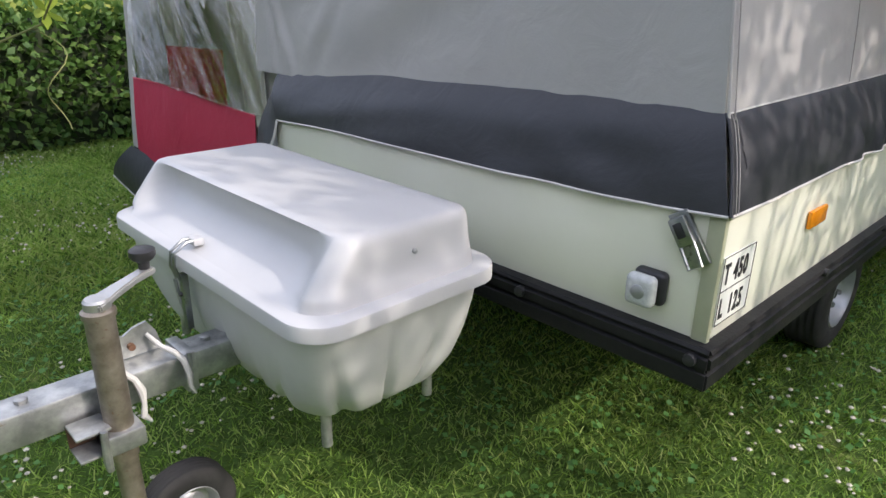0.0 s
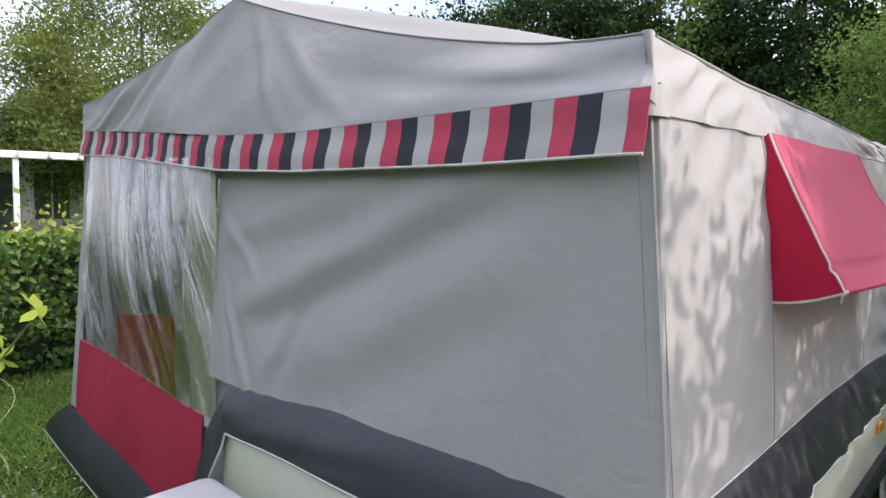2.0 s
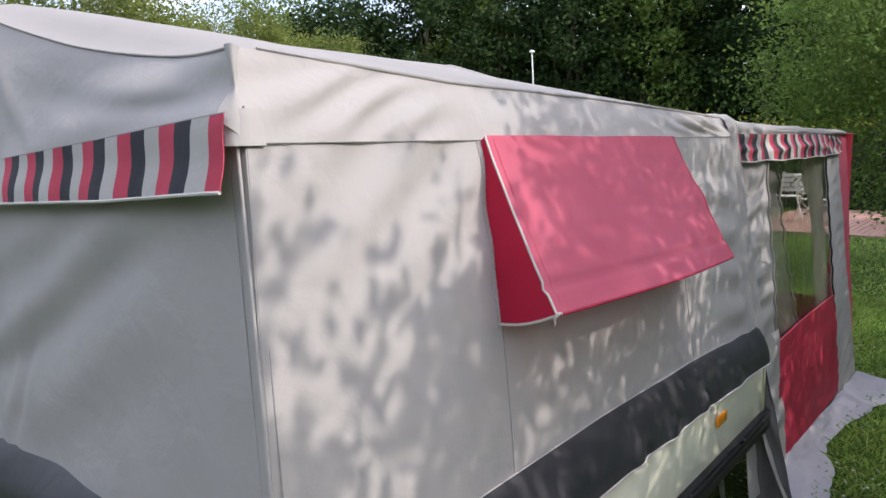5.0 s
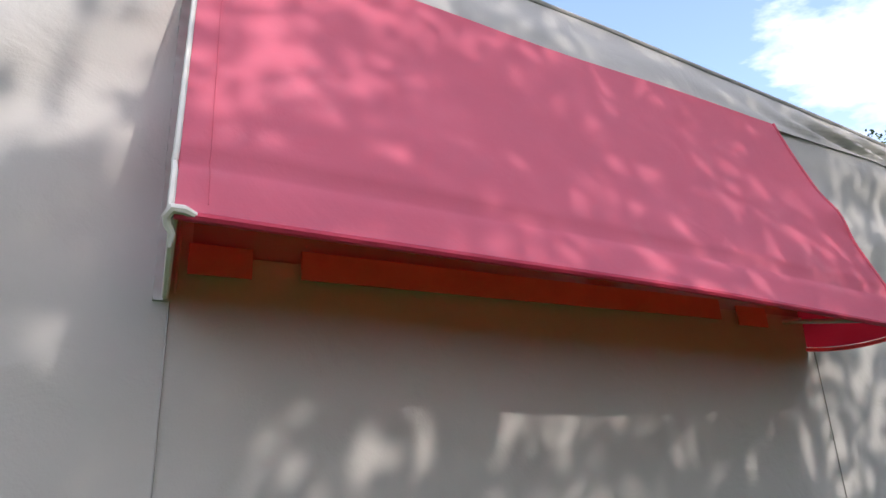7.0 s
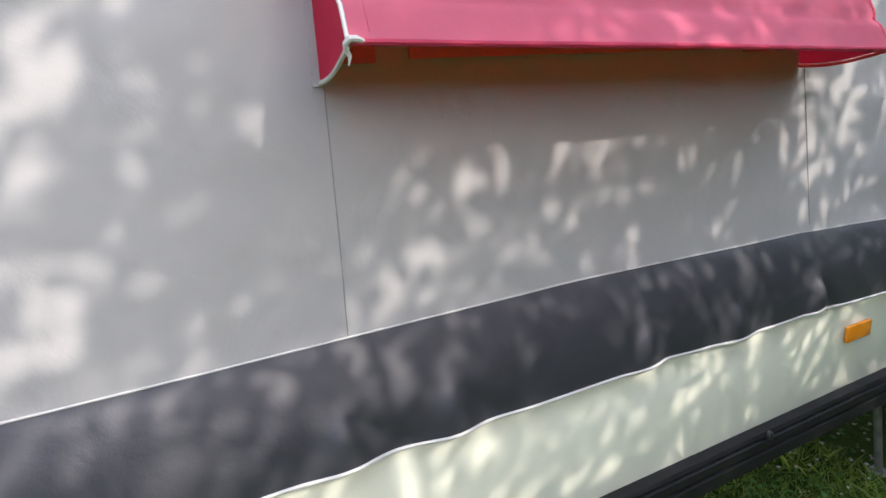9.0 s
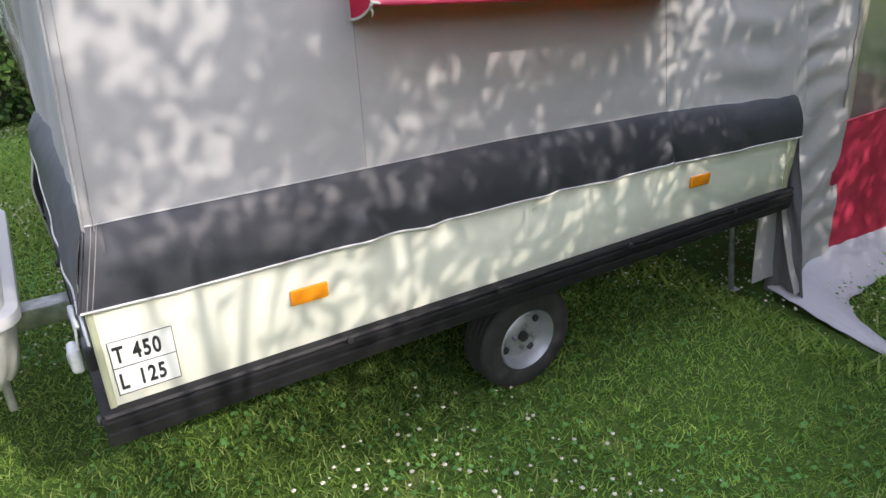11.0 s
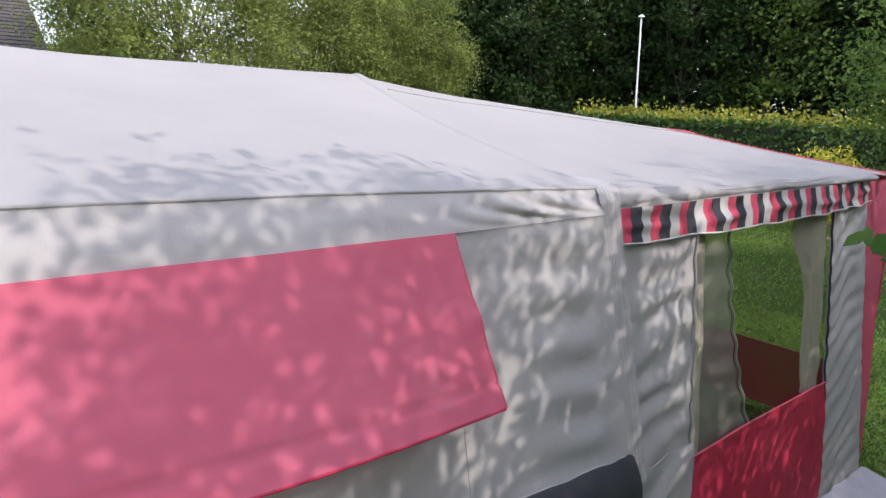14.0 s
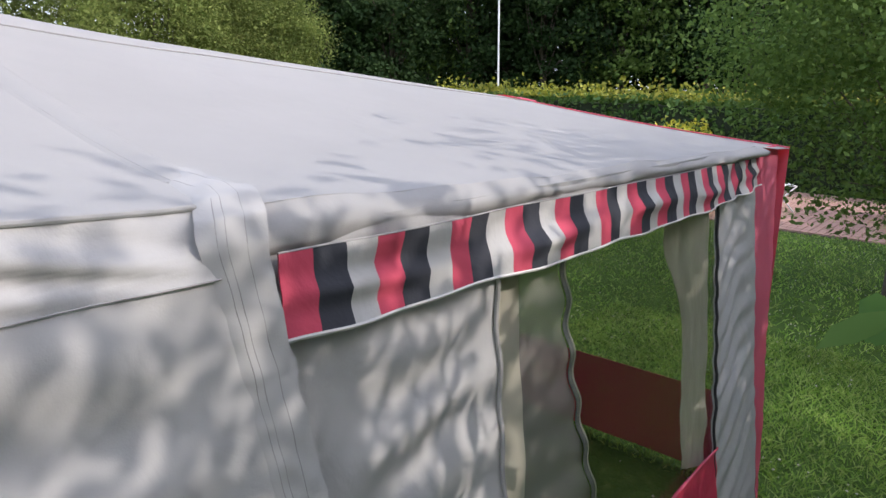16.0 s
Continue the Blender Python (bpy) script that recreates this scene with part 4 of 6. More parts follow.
def tent():
    t = thing("trailer_tent", "grey canvas trailer tent with dark lower band over the camper", "tent")
    # near wall, with the window opening
    zs = lin(0.87, 1.31, 24) + lin(1.31, 1.67, 22)[1:]
    xs = lin(0.04, 0.672, 36) + lin(0.672, 1.69, 50)[1:] + lin(1.69, 2.38, 40)[1:]
    wall = lambda x, z: (frame_x(x, z), side_pt(x, z), z)
    part("side_wall", sheet("side_wall", xs, zs, wall, skip=lambda x, z: 0.672 < x < 1.69 and z > 1.31), M_GREY, t, "grey canvas wall, sunlit in patches")

    def eave(x, f):
        z = mix(1.664, curve_at(TOP_Z, x), f)
        y = mix(side_pt(min(x, 2.36), 1.67) - 0.0035, 0.178, f) - 0.004 * math.sin(math.pi * f)
        pull = math.exp(-((x - 2.05) / 0.25) ** 2) + 0.8 * math.exp(-((x - 0.3) / 0.22) ** 2)
        y += 0.015 * pull * math.sin((f * 0.11 + (x - 2.3) * 0.30 * (1 if x > 1 else -1)) * 95 + 3 * nz(x * 3, f)) * math.sin(math.pi * f)
        y += 0.004 * nz(x * 5 - f, f * 2.0, 8)
        return (frame_x(min(x, 2.38), 1.67) if f < 2 else x, y, z)
    part("eave_strip", sheet("eave_strip", lin(0.04, 2.38, 110), lin(0, 1, 14), eave), M_GREY, t)
    part("eave_seam", tube([tuple(np.add(eave(x, 0.0), (0, -0.003, 0))) for x in lin(0.04, 2.38, 80)], 0.0011, 6), M_SEAM, t)
    # seams under the window and the reinforced left edge
    for x, m in ((0.655, M_SEAM), (1.70, M_SEAM)):
        part("seam", tube([tuple(np.add(wall(x, z), (0, -0.0025, 0))) for z in lin(0.93, 1.30, 24)], 0.0008, 5), m, t)
    part("zip_tape", sheet("zip_tape", lin(0, 1, 5), lin(1.262, 1.665, 60), lambda u, z: tuple(np.add(wall(mix(0.640, 0.656, u), z), (0, -0.002 - 0.002 * math.sin(z * 330) * (1 - u), 0)))), M_GREY, t, "puckered grey zip tape")
    # front wall beside the corner, up to the striped valance
    ys = lin(0.045, 1.612, 150)

    def fw(y, z):
        w = ease((y - 0.045) / 0.07)
        edge = Vector((frame_x(0.04, z) - 0.001, side_pt(0.04, min(z, 1.68)), z))
        return tuple(edge.lerp(Vector((front_x(y, z), y + (0.105 * (z - 0.925) / 0.75) * (1 - y / 1.63), z)), w))
    part("front_wall", sheet("front_wall", ys, lin(0.86, 1.72, 84), fw), M_GREY, t, "grey canvas front wall with slanting creases")
    corner = [(mix(0.036, 0.086, f) - 0.004, mix(0.042, 0.16, f) - 0.006, mix(0.915, 1.72, f)) for f in lin(0, 1, 24)]
    part("corner_piping", tube(corner, 0.003, 8), M_GREY, t)
    part("corner_hem", tube([(a + 0.02, b - 0.002, c) for a, b, c in corner], 0.0012, 6), M_SEAM, t)
    part("corner_hem", tube([(a + 0.004, b + 0.03, c) for a, b, c in corner], 0.0010, 6), M_SEAM, t)
    top = [(0.086, 0.16, 1.715), (0.094, 0.172, 1.77), (0.102, 0.178, 1.806)]
    part("corner_piping", tube(top, 0.003, 8), M_GREY, t)

    # gable above the valance, up to the slack seam
    def gable(y, f):
        zt = roof_z(0.15, y)
        z0 = curve_at(((0.15, 1.70), (0.6, 1.675), (1.2, 1.645), (1.6, 1.643), (2.6, 1.68), (3.06, 1.69)), y)
        x0 = 0.058 + 0.135 * ease((y - 1.6) / 1.45)
        x = mix(x0, 0.15 + 0.05 * ease((y - 2.6) / 0.4) - 0.045 * (1 - min(1, max(0, y - 0.18) / 0.25)), f ** 1.3) + 0.012 * math.sin((y - 1.62) * 9 + f * 3) * f * (1 - f) * 3
        x += 0.014 * math.exp(-((y - 1.75) / 0.25) ** 2) * math.sin(f * 9 + (y - 1.6) * 14) * f + 0.01 * nz(y * 3, f * 2.2, 4)
        for c, w, h, lean in ((1.50, 0.035, 0.008, 0.25), (1.38, 0.05, 0.006, 0.45), (1.95, 0.05, 0.010, -0.30), (2.12, 0.045, 0.009, -0.42), (2.34, 0.06, 0.010, -0.5), (1.78, 0.05, 0.006, -0.15)):
            q = (y - c + lean * (1 - f)) / w
            x -= h * (math.exp(-q * q) - 0.7 * math.exp(-(q - 1.7) ** 2)) * f ** 0.3 * ease((1.02 - f) / 0.3)
        x += 0.012 * math.exp(-((f - 0.42 - 0.25 * (y - 0.7)) / 0.16) ** 2) * ease((1.3 - y) / 0.6) * ease((y - 0.2) / 0.2)
        return (x, y, mix(z0, zt, f))
    part("gable", sheet("gable", lin(0.16, 3.05, 200), lin(0, 1, 34), gable), M_GREY, t)
    part("gable_seam", tube([tuple(np.add(gable(y, 1.0), (-0.002, 0, 0.003))) for y in lin(0.18, 3.04, 90)], 0.0025, 6), M_SEAM, t)
    part("corner_fold", sheet("corner_fold", lin(0, 1, 8), lin(0, 1, 12), lambda u, f: tuple(Vector(gable(0.16, f)).lerp(Vector(eave(0.04, f)), u) + Vector((-0.004, -0.006, 0.003)) * math.sin(math.pi * u))), M_GREY, t)
    cap = ((0.0, 0.058, 0.165), (0.35, 0.061, 0.150), (0.5, 0.068, 0.136), (0.65, 0.084, 0.1275), (1.0, 0.118, 0.1285))
    part("corner_cap", sheet("corner_cap", lin(0, 1, 20), lin(1.660, 1.716, 8), lambda u, z: (curve_at([(q[0], q[1]) for q in cap], u) + 0.10 * (z - 1.660), curve_at([(q[0], q[2]) for q in cap], u) + 0.26 * (z - 1.660) * u, z)), M_GREY, t)
    # roof
    rx = lin(0.15, 2.36, 70)
    part("roof", sheet("roof", rx, lin(0.18, 3.06, 91), lambda x, y: (x + (0.05 * ease((y - 2.6) / 0.4) - 0.05 * (1 - min(1, (y - 0.18) / 0.25))) * (1 - ease((x - 0.15) / 0.3)), y, roof_z(x, y))), M_ROOF, t, "pale sun-bleached canvas roof")
    part("roof_edge", tube([(frame_x(min(x, 2.38), 1.67), 0.176, curve_at(TOP_Z, x) + 0.002) for x in lin(0.10, 2.38, 60)], [0.002] * 4 + [0.004] * 56, 8), M_ROOF, t)
    pad = lambda u, y: (mix(2.312, 2.384, u), y, roof_z(mix(2.312, 2.384, u), y) - 0.002 + 0.009 * math.sin(math.pi * u))
    part("roof_seam", sheet("roof_seam", lin(0, 1, 9), lin(0.30, 3.05, 80), pad), M_ROOF, t, "padded double-stitched roof seam")
    for u in (0.2, 0.8):
        part("stitching", tube([tuple(np.add(pad(u, y), (0, 0, 0.0005))) for y in lin(0.30, 3.05, 70)], 0.0012, 5), M_GREY, t)
    # far walls close the tent
    part("far_wall", sheet("far_wall", lin(0.2, 2.36, 30), lin(0.05, 1.78, 24), lambda x, z: (x, mix(3.10, 3.05, z / 1.8) + 0.01 * nz(x * 2, z * 2), z), skip=lambda x, z: x > 0.9 and 0.8 < z < 1.5), M_GREY, t)
    part("far_window", sheet("far_window", lin(0.9, 2.36, 4), lin(0.78, 1.52, 4), lambda x, z: (x, 3.065, z), 0), M_CLEAR2, t)
    part("far_panel", sheet("far_panel", lin(0.20, 0.47, 12), lin(0.25, 0.86, 10), lambda x, z: (x, 2.70 + 0.02 * nz(x * 5, z * 5), z - 0.12 * (x - 0.22))), M_RED_FAR, t, "dark red inner panel")
    part("inner_wall", sheet("inner_wall", lin(1.52, 3.05, 12), lin(0.84, 1.9, 8), lambda y, z: (2.33, y, z)), M_GREY, t)
    # dark lower band, side
    LOW = [(-0.01, 0.768), (0.158, 0.762), (0.45, 0.766), (0.62, 0.768), (0.82, 0.763), (1.15, 0.763), (1.19, 0.766), (1.45, 0.756), (1.67, 0.758), (1.70, 0.766), (1.72, 0.752), (2.0, 0.742), (2.42, 0.729)]

    def band(x, f):
        z1 = curve_at(((0.0, 0.926), (1.05, 0.931), (1.68, 0.917), (2.42, 0.876)), x)
        z0 = curve_at(LOW, x)
        y = mix(0.044, -0.012, f ** 0.75) - 0.012 * math.sin(math.pi * f) * ease(x / 0.12) + 0.004 * nz(x * 3, f * 2, 3) * ease(x / 0.12)
        for c, w, h in ((0.620, 0.050, 0.020), (0.79, 0.045, 0.017), (1.185, 0.038, 0.018), (1.43, 0.045, 0.014), (1.69, 0.034, 0.022), (2.05, 0.06, 0.010)):
            g = max(0.0, (f - 0.45) / 0.55)
            q = (x - c) / (w * max(0.12, g))
            y -= h * ease(g * 1.6) * (math.exp(-q * q) - 0.5 * math.exp(-(q - 1.5) ** 2)) * (1 - 0.45 * g)
        e = ease((x - 2.30) / 0.1)
        return (mix(0.036, -0.012, f) + (x - 0.0) * 0.995 if x < 0.05 else x, y - 0.004 * e, mix(z1, z0, f))
    part("lower_band", sheet("lower_band", lin(0.0, 2.42, 260), lin(0, 1, 26), band), M_BAND, t, "dark grey vinyl band with soft puckers")
    part("band_edging", tube([tuple(np.add(band(x, 1.0), (0, -0.002, 0))) for x in lin(0.0, 2.42, 150)], 0.0030, 6), M_PIPE, t)
    part("band_top_edging", tube([tuple(np.add(band(x, 0.0), (0, -0.003, 0))) for x in lin(0.0, 2.38, 100)], 0.0016, 6), M_PIPE, t)

    # dark lower band, front
    def fband(y, f):
        z1 = curve_at(((0.04, 0.927), (0.38, 0.922), (0.7, 0.91), (1.15, 0.895), (1.49, 0.868)), y)
        z0 = curve_at(((0.0, 0.767), (0.13, 0.756), (0.64, 0.744), (1.09, 0.741), (1.49, 0.73)), y)
        x = mix(0.036 + 0.024 * y / 1.49, -0.012, f ** 0.75) - 0.012 * math.sin(math.pi * f) * (0.4 + 0.6 * math.sin(math.pi * min(1, y / 1.49)))
        x += 0.006 * nz(y * 2.5 - f * 1.5, f * 2, 6) * ease(y / 0.12) + 0.005 * math.sin((y * 1.0 + f * 0.25) * 22) * math.exp(-((y - 0.3) / 0.25) ** 2) * f - 0.016 * ease((y - 1.2) / 0.25) * math.sin(math.pi * f)
        return (x, mix(0.042, -0.010, f) * (1 - y / 1.49) + y - 0.075 * f * ease((y - 1.2) / 0.3), mix(z1, z0, f))
    part("front_band", sheet("front_band", lin(0.0, 1.49, 80), lin(0, 1, 14), fband), M_BAND, t)
    part("band_edging", tube([tuple(np.add(fband(y, 1.0), (-0.002, 0, 0))) for y in lin(0.0, 1.49, 80)], 0.0030, 6), M_PIPE, t)
    part("band_corner", tube([tuple(np.add(band(0.0, f), (-0.002, -0.002, 0))) for f in lin(0, 1, 14)], 0.0035, 6), M_BAND, t)
    for d in (0.012, 0.022):
        part("band_stitch", tube([tuple(np.add(band(0.0, f), (-0.004 + d * 0.2, -0.004 + d, 0))) for f in lin(0, 1, 14)], 0.0009, 5), M_SEAM, t)
        part("band_stitch", tube([tuple(np.add(band(d, f), (0.0, -0.004, 0))) for f in lin(0, 1, 14)], 0.0009, 5), M_SEAM, t)
    # the band's slanting end, down to the grass
    part("band_end", sheet("band_end", lin(0, 1, 20), lin(0, 1, 8), lambda u, f: (mix(0.050, 0.008, ease(4 * u)) - 0.062 * f * (1 - u) - 0.012 * f * u - 0.016 * math.sin(math.pi * f) * (1 - ease(3 * u)), mix(1.49, 1.80, u) - mix(0.075, 0.16, u) * f, mix(mix(0.866, 0.728, f), mix(0.14, 0.03, f), u))), M_BAND, t)
    part("band_edging", tube([(mix(0.050, 0.008, ease(4 * u)) - 0.062 * (1 - u) - 0.012 * u - 0.002, mix(1.415, 1.64, u), mix(0.728, 0.03, u)) for u in lin(0, 1, 16)], 0.004, 6), M_PIPE, t)
    part("bay_panel", sheet("bay_panel", lin(1.44, 1.72, 14), lin(0.12, 0.90, 26), lambda y, z: (front_x(y, max(z, 0.9)) + 0.034 + 0.006 * nz(y * 8, z * 6, 2), y + 0.05 * (0.9 - z), z)), M_GREY, t)
    # the bay beside the trailer: clear window, red panel, dark skirt
    bay = lambda y, z: (mix(0.075, 0.165, ease((y - 1.6) / 1.4)) + 0.045 * ease((y - 1.6) / 1.4) * (z - 0.7), y + 0.09 * (1.54 - z) * (y - 1.6) / 1.4, z)
    def slack(y, z):
        f = max(0.0, min(1.0, (z - 0.68) / 0.88))
        return -0.060 * (1 - (1 - min(1.0, (1 - f) / 0.62)) ** 1.6) * ease(f / 0.55) * min(1.0, max(0.0, y - 1.6) / 0.2) * ease((2.72 - y) / 0.4)
    streak = lambda y, z: 0.016 * nz((y * 0.92 - z * 0.39) * 13, (y * 0.39 + z * 0.92) * 2.0, 2) + 0.006 * nz((y * 0.92 - z * 0.39) * 38, (y * 0.39 + z * 0.92) * 4, 5)
    part("window_trim", sheet("window_trim", lin(1.602, 1.745, 7), lin(0.66, 1.56, 40), lambda y, z: tuple(np.add(bay(y, z), (-0.012 + slack(y, z) + 0.3 * streak(y, z), 0, 0)))), M_MILKY, t, "milky plastic window border")
    part("border_weld", tube([tuple(np.add(bay(1.745, z), (-0.014 + slack(1.745, z), 0, 0))) for z in lin(0.66, 1.56, 30)], 0.0028, 6), M_CURTAIN, t)
    part("clear_window", sheet("clear_window", lin(1.602, 2.93, 90), lin(0.705, 1.57, 60), lambda y, z: tuple(np.add(bay(y, z), (-0.022 + slack(y, z) + streak(y, z), 0, 0))), 0), M_CLEAR, t, "crinkled clear plastic window")
    part("corner_strip", sheet("corner_strip", lin(2.93, 3.02, 6), lin(0.34, 1.60, 30), lambda y, z: tuple(np.add(bay(y, z), (-0.004 + 0.004 * nz(z * 5, y * 9), 0, 0)))), M_GREY, t)
    part("red_panel", sheet("red_panel", lin(1.68, 2.94, 40), lin(0.20, 0.695, 16), lambda y, z: tuple(np.add(bay(y, z + 0.012 * math.sin((y - 1.6) * 2.4)), (-0.010 - 0.01 * math.sin((z - 0.2) * 6) + 0.008 * nz(y * 3 + z * 2, z * 3, 7), 0, 0)))), M_RED_LOW, t, "red mud wall panel")
    part("panel_edging", tube([tuple(np.add(bay(y, 0.695 + 0.012 * math.sin((y - 1.6) * 2.4)), (-0.014, 0, 0))) for y in lin(1.68, 2.94, 30)], 0.0035, 6), M_RED, t)
    part("skirt", sheet("skirt", lin(0, 1, 30), lin(0, 1, 10), lambda u, f: (mix(bay(mix(1.7, 3.02, u), 0.34)[0] - 0.015, mix(0.02, 0.12, u), f) - 0.03 * math.sin(math.pi * f), mix(bay(mix(1.7, 3.02, u), 0.34)[1], mix(1.68, 3.43, u ** 1.2), f), mix(mix(0.25, 0.345, u), mix(0.015, 0.13, u ** 2.5), f)) ), M_BAND, t, "dark vinyl skirt with white hem")
    part("skirt_hem", tube([(mix(0.02, 0.12, u), mix(1.68, 3.43, u ** 1.2), mix(0.015, 0.13, u ** 2.5)) for u in lin(0, 1, 24)], 0.005, 6), M_PIPE, t)
    part("skirt_return", sheet("skirt_return", lin(0, 1, 8), lin(0, 1, 8), lambda u, f: (mix(0.14, 0.9, u), mix(3.10, mix(3.43, 3.16, u), f), mix(0.345, mix(0.13, 0.01, u), f))), M_BAND, t)
    part("inner_curtain", sheet("inner_curtain", lin(2.76, 2.98, 30), lin(0.42, 1.60, 12), lambda y, z: (0.27 + 0.03 * math.sin(y * 42 + z) + 0.10 * (1.6 - z), y + 0.05 * (1.6 - z), z)), M_CURTAIN, t, "grey curtain hanging inside the window")
    # window with its propped flap
    net = part("fly_screen", sheet("fly_screen", lin(0.672, 1.69, 12), lin(1.31, 1.668, 8), lambda x, z: (frame_x(x, z), side_pt(x, z) + 0.004, z), 0), M_NET, t)
    for a, b, z in ((0.668, 0.730, 1.302), (0.782, 1.458, 1.306), (1.50, 1.575, 1.300)):
        part("tape", sheet("tape", lin(a, b, 12), lin(z - 0.013, z + 0.017, 4), lambda x, q: tuple(np.add(wall(x, q), (0, -0.007, 0)))), M_HOOK, t, "orange touch tape")
    part("curtain", sheet("curtain", lin(0.70, 1.10, 30), lin(1.25, 1.66, 6), lambda x, z: (x, 0.24 + 0.012 * math.sin(x * 60), z)), M_CURT_D, t)
    part("curtain", sheet("curtain", lin(1.32, 1.40, 12), lin(1.25, 1.66, 6), lambda x, z: (x, 0.24 + 0.012 * math.sin(x * 60), z)), M_CURT_D, t)
    flap = new("window_flap")
    flap.parent = t
    tagged(flap, "propped-out pink canvas window flap, faded and sun-dappled")

    def cloth(u, f):
        a = Vector((mix(0.668, 1.672, u), 0.121, mix(1.673, 1.667, u)))
        b = Vector((mix(0.635, 1.682, u), mix(-0.077, -0.082, u), mix(1.316, 1.288, u)))
        p = a.lerp(b, f)
        s = 0.012 * math.sin(math.pi * f) * (0.5 + 0.5 * math.sin(math.pi * u)) + 0.004 * nz(u * 3, f * 3, 4)
        s += 0.006 * math.exp(-((f - 0.86) / 0.015) ** 2)
        p.y -= 0.024 * math.sin(math.pi * u) * f
        s -= 0.010 * math.exp(-(((u - 0.985) / 0.05) ** 2 + ((f - 0.5) / 0.09) ** 2))
        return (p.x, p.y + s * 0.86, p.z - s * 0.5)
    part("flap_cloth", sheet("flap_cloth", lin(0, 1, 60), lin(0, 1, 36), cloth), M_RED, flap)
    part("flap_hem", tube([tuple(np.add(cloth(u, 1.0), (0, 0.0, -0.003))) for u in lin(0, 1, 40)], 0.0042, 8), M_RED_LOW, flap)
    c0 = Vector(cloth(0.0, 1.0))
    part("tie_cord", tube([c0 + Vector(d) for d in ((0.030, 0.002, -0.003), (0.016, -0.002, -0.003), (0.006, -0.005, 0.0), (-0.002, -0.005, 0.0), (-0.005, -0.001, -0.005), (-0.003, 0.003, -0.011), (0.001, 0.003, -0.018), (0.0, 0.005, -0.027))], [0.002, 0.0028, 0.0038, 0.0042, 0.0036, 0.003, 0.0025, 0.001], 8), M_PIPE, flap, "pale cord knotted at the flap corner")
    part("hem_stitch", tube([tuple(np.add(cloth(0.022, f), (0, -0.003, 0.001))) for f in lin(0.02, 0.98, 40)], 0.0005, 5), M_RED, flap)
    for u in (0.0, 1.0):
        wb = Vector((0.662, 0.112, 1.268)) if u == 0 else Vector((1.662, 0.112, 1.262))
        tri = bmesh.new()
        rows = [[tri.verts.new(Vector(cloth(u, f)).lerp(Vector((mix(0.662, wb.x, f) if u == 0 else mix(1.672, wb.x, f), mix(0.128, wb.y, f), mix(1.662, wb.z, f))), g) + Vector((0, 0, -0.012 * math.sin(math.pi * g) * f))) for g in lin(0, 1, 8)] for f in lin(0, 1, 14)]
        for a, b in zip(rows, rows[1:]):
            for k in range(7):
                tri.faces.new((a[k], a[k + 1], b[k + 1], b[k]))
        part("gusset", tri, M_GUSSET, flap)
        part("gusset_edging", tube([v for v in [Vector(cloth(u, 1.0)).lerp(wb, g) + Vector((0, 0, -0.004 - 0.012 * math.sin(math.pi * g))) for g in lin(0, 1, 12)]], 0.0032, 6), M_PIPE if u == 0 else M_RED, flap)
        part("side_edging", tube([tuple(np.add(cloth(u, f), (-0.003 if u == 0 else 0.003, -0.002, 0))) for f in lin(0, 1, 30)], 0.0026, 6), M_PIPE if u == 0 else M_RED, flap)
    part("prop_rod", tube([tuple(np.add(cloth(1.0, 0.97), (-0.02, 0.01, 0))), (1.60, 0.12, 1.30)], 0.004, 8), M_ZINC, flap)
    part("zip_line", tube([tuple(np.add(wall(0.659, z), (0, -0.006, 0))) for z in lin(1.27, 1.66, 40)], 0.0014, 6), M_GREY, t)
    # front valance
    valance(t, lambda s, z, o: (mix(0.062, 0.198, ease((s - 1.5) / 1.5)) - o, s, z), 0.137, 3.03,
            lambda s: curve_at(((0.149, 1.709), (0.56, 1.682), (1.19, 1.645), (1.58, 1.643), (2.6, 1.68), (3.03, 1.69)), s),
            lambda s: curve_at(((0.149, 1.592), (0.54, 1.566), (1.16, 1.538), (1.54, 1.533), (2.57, 1.575), (3.03, 1.575)), s),
            0.026, 0.157, ("r", 0.175, "gdr"), 0.004)
    return t


tent()


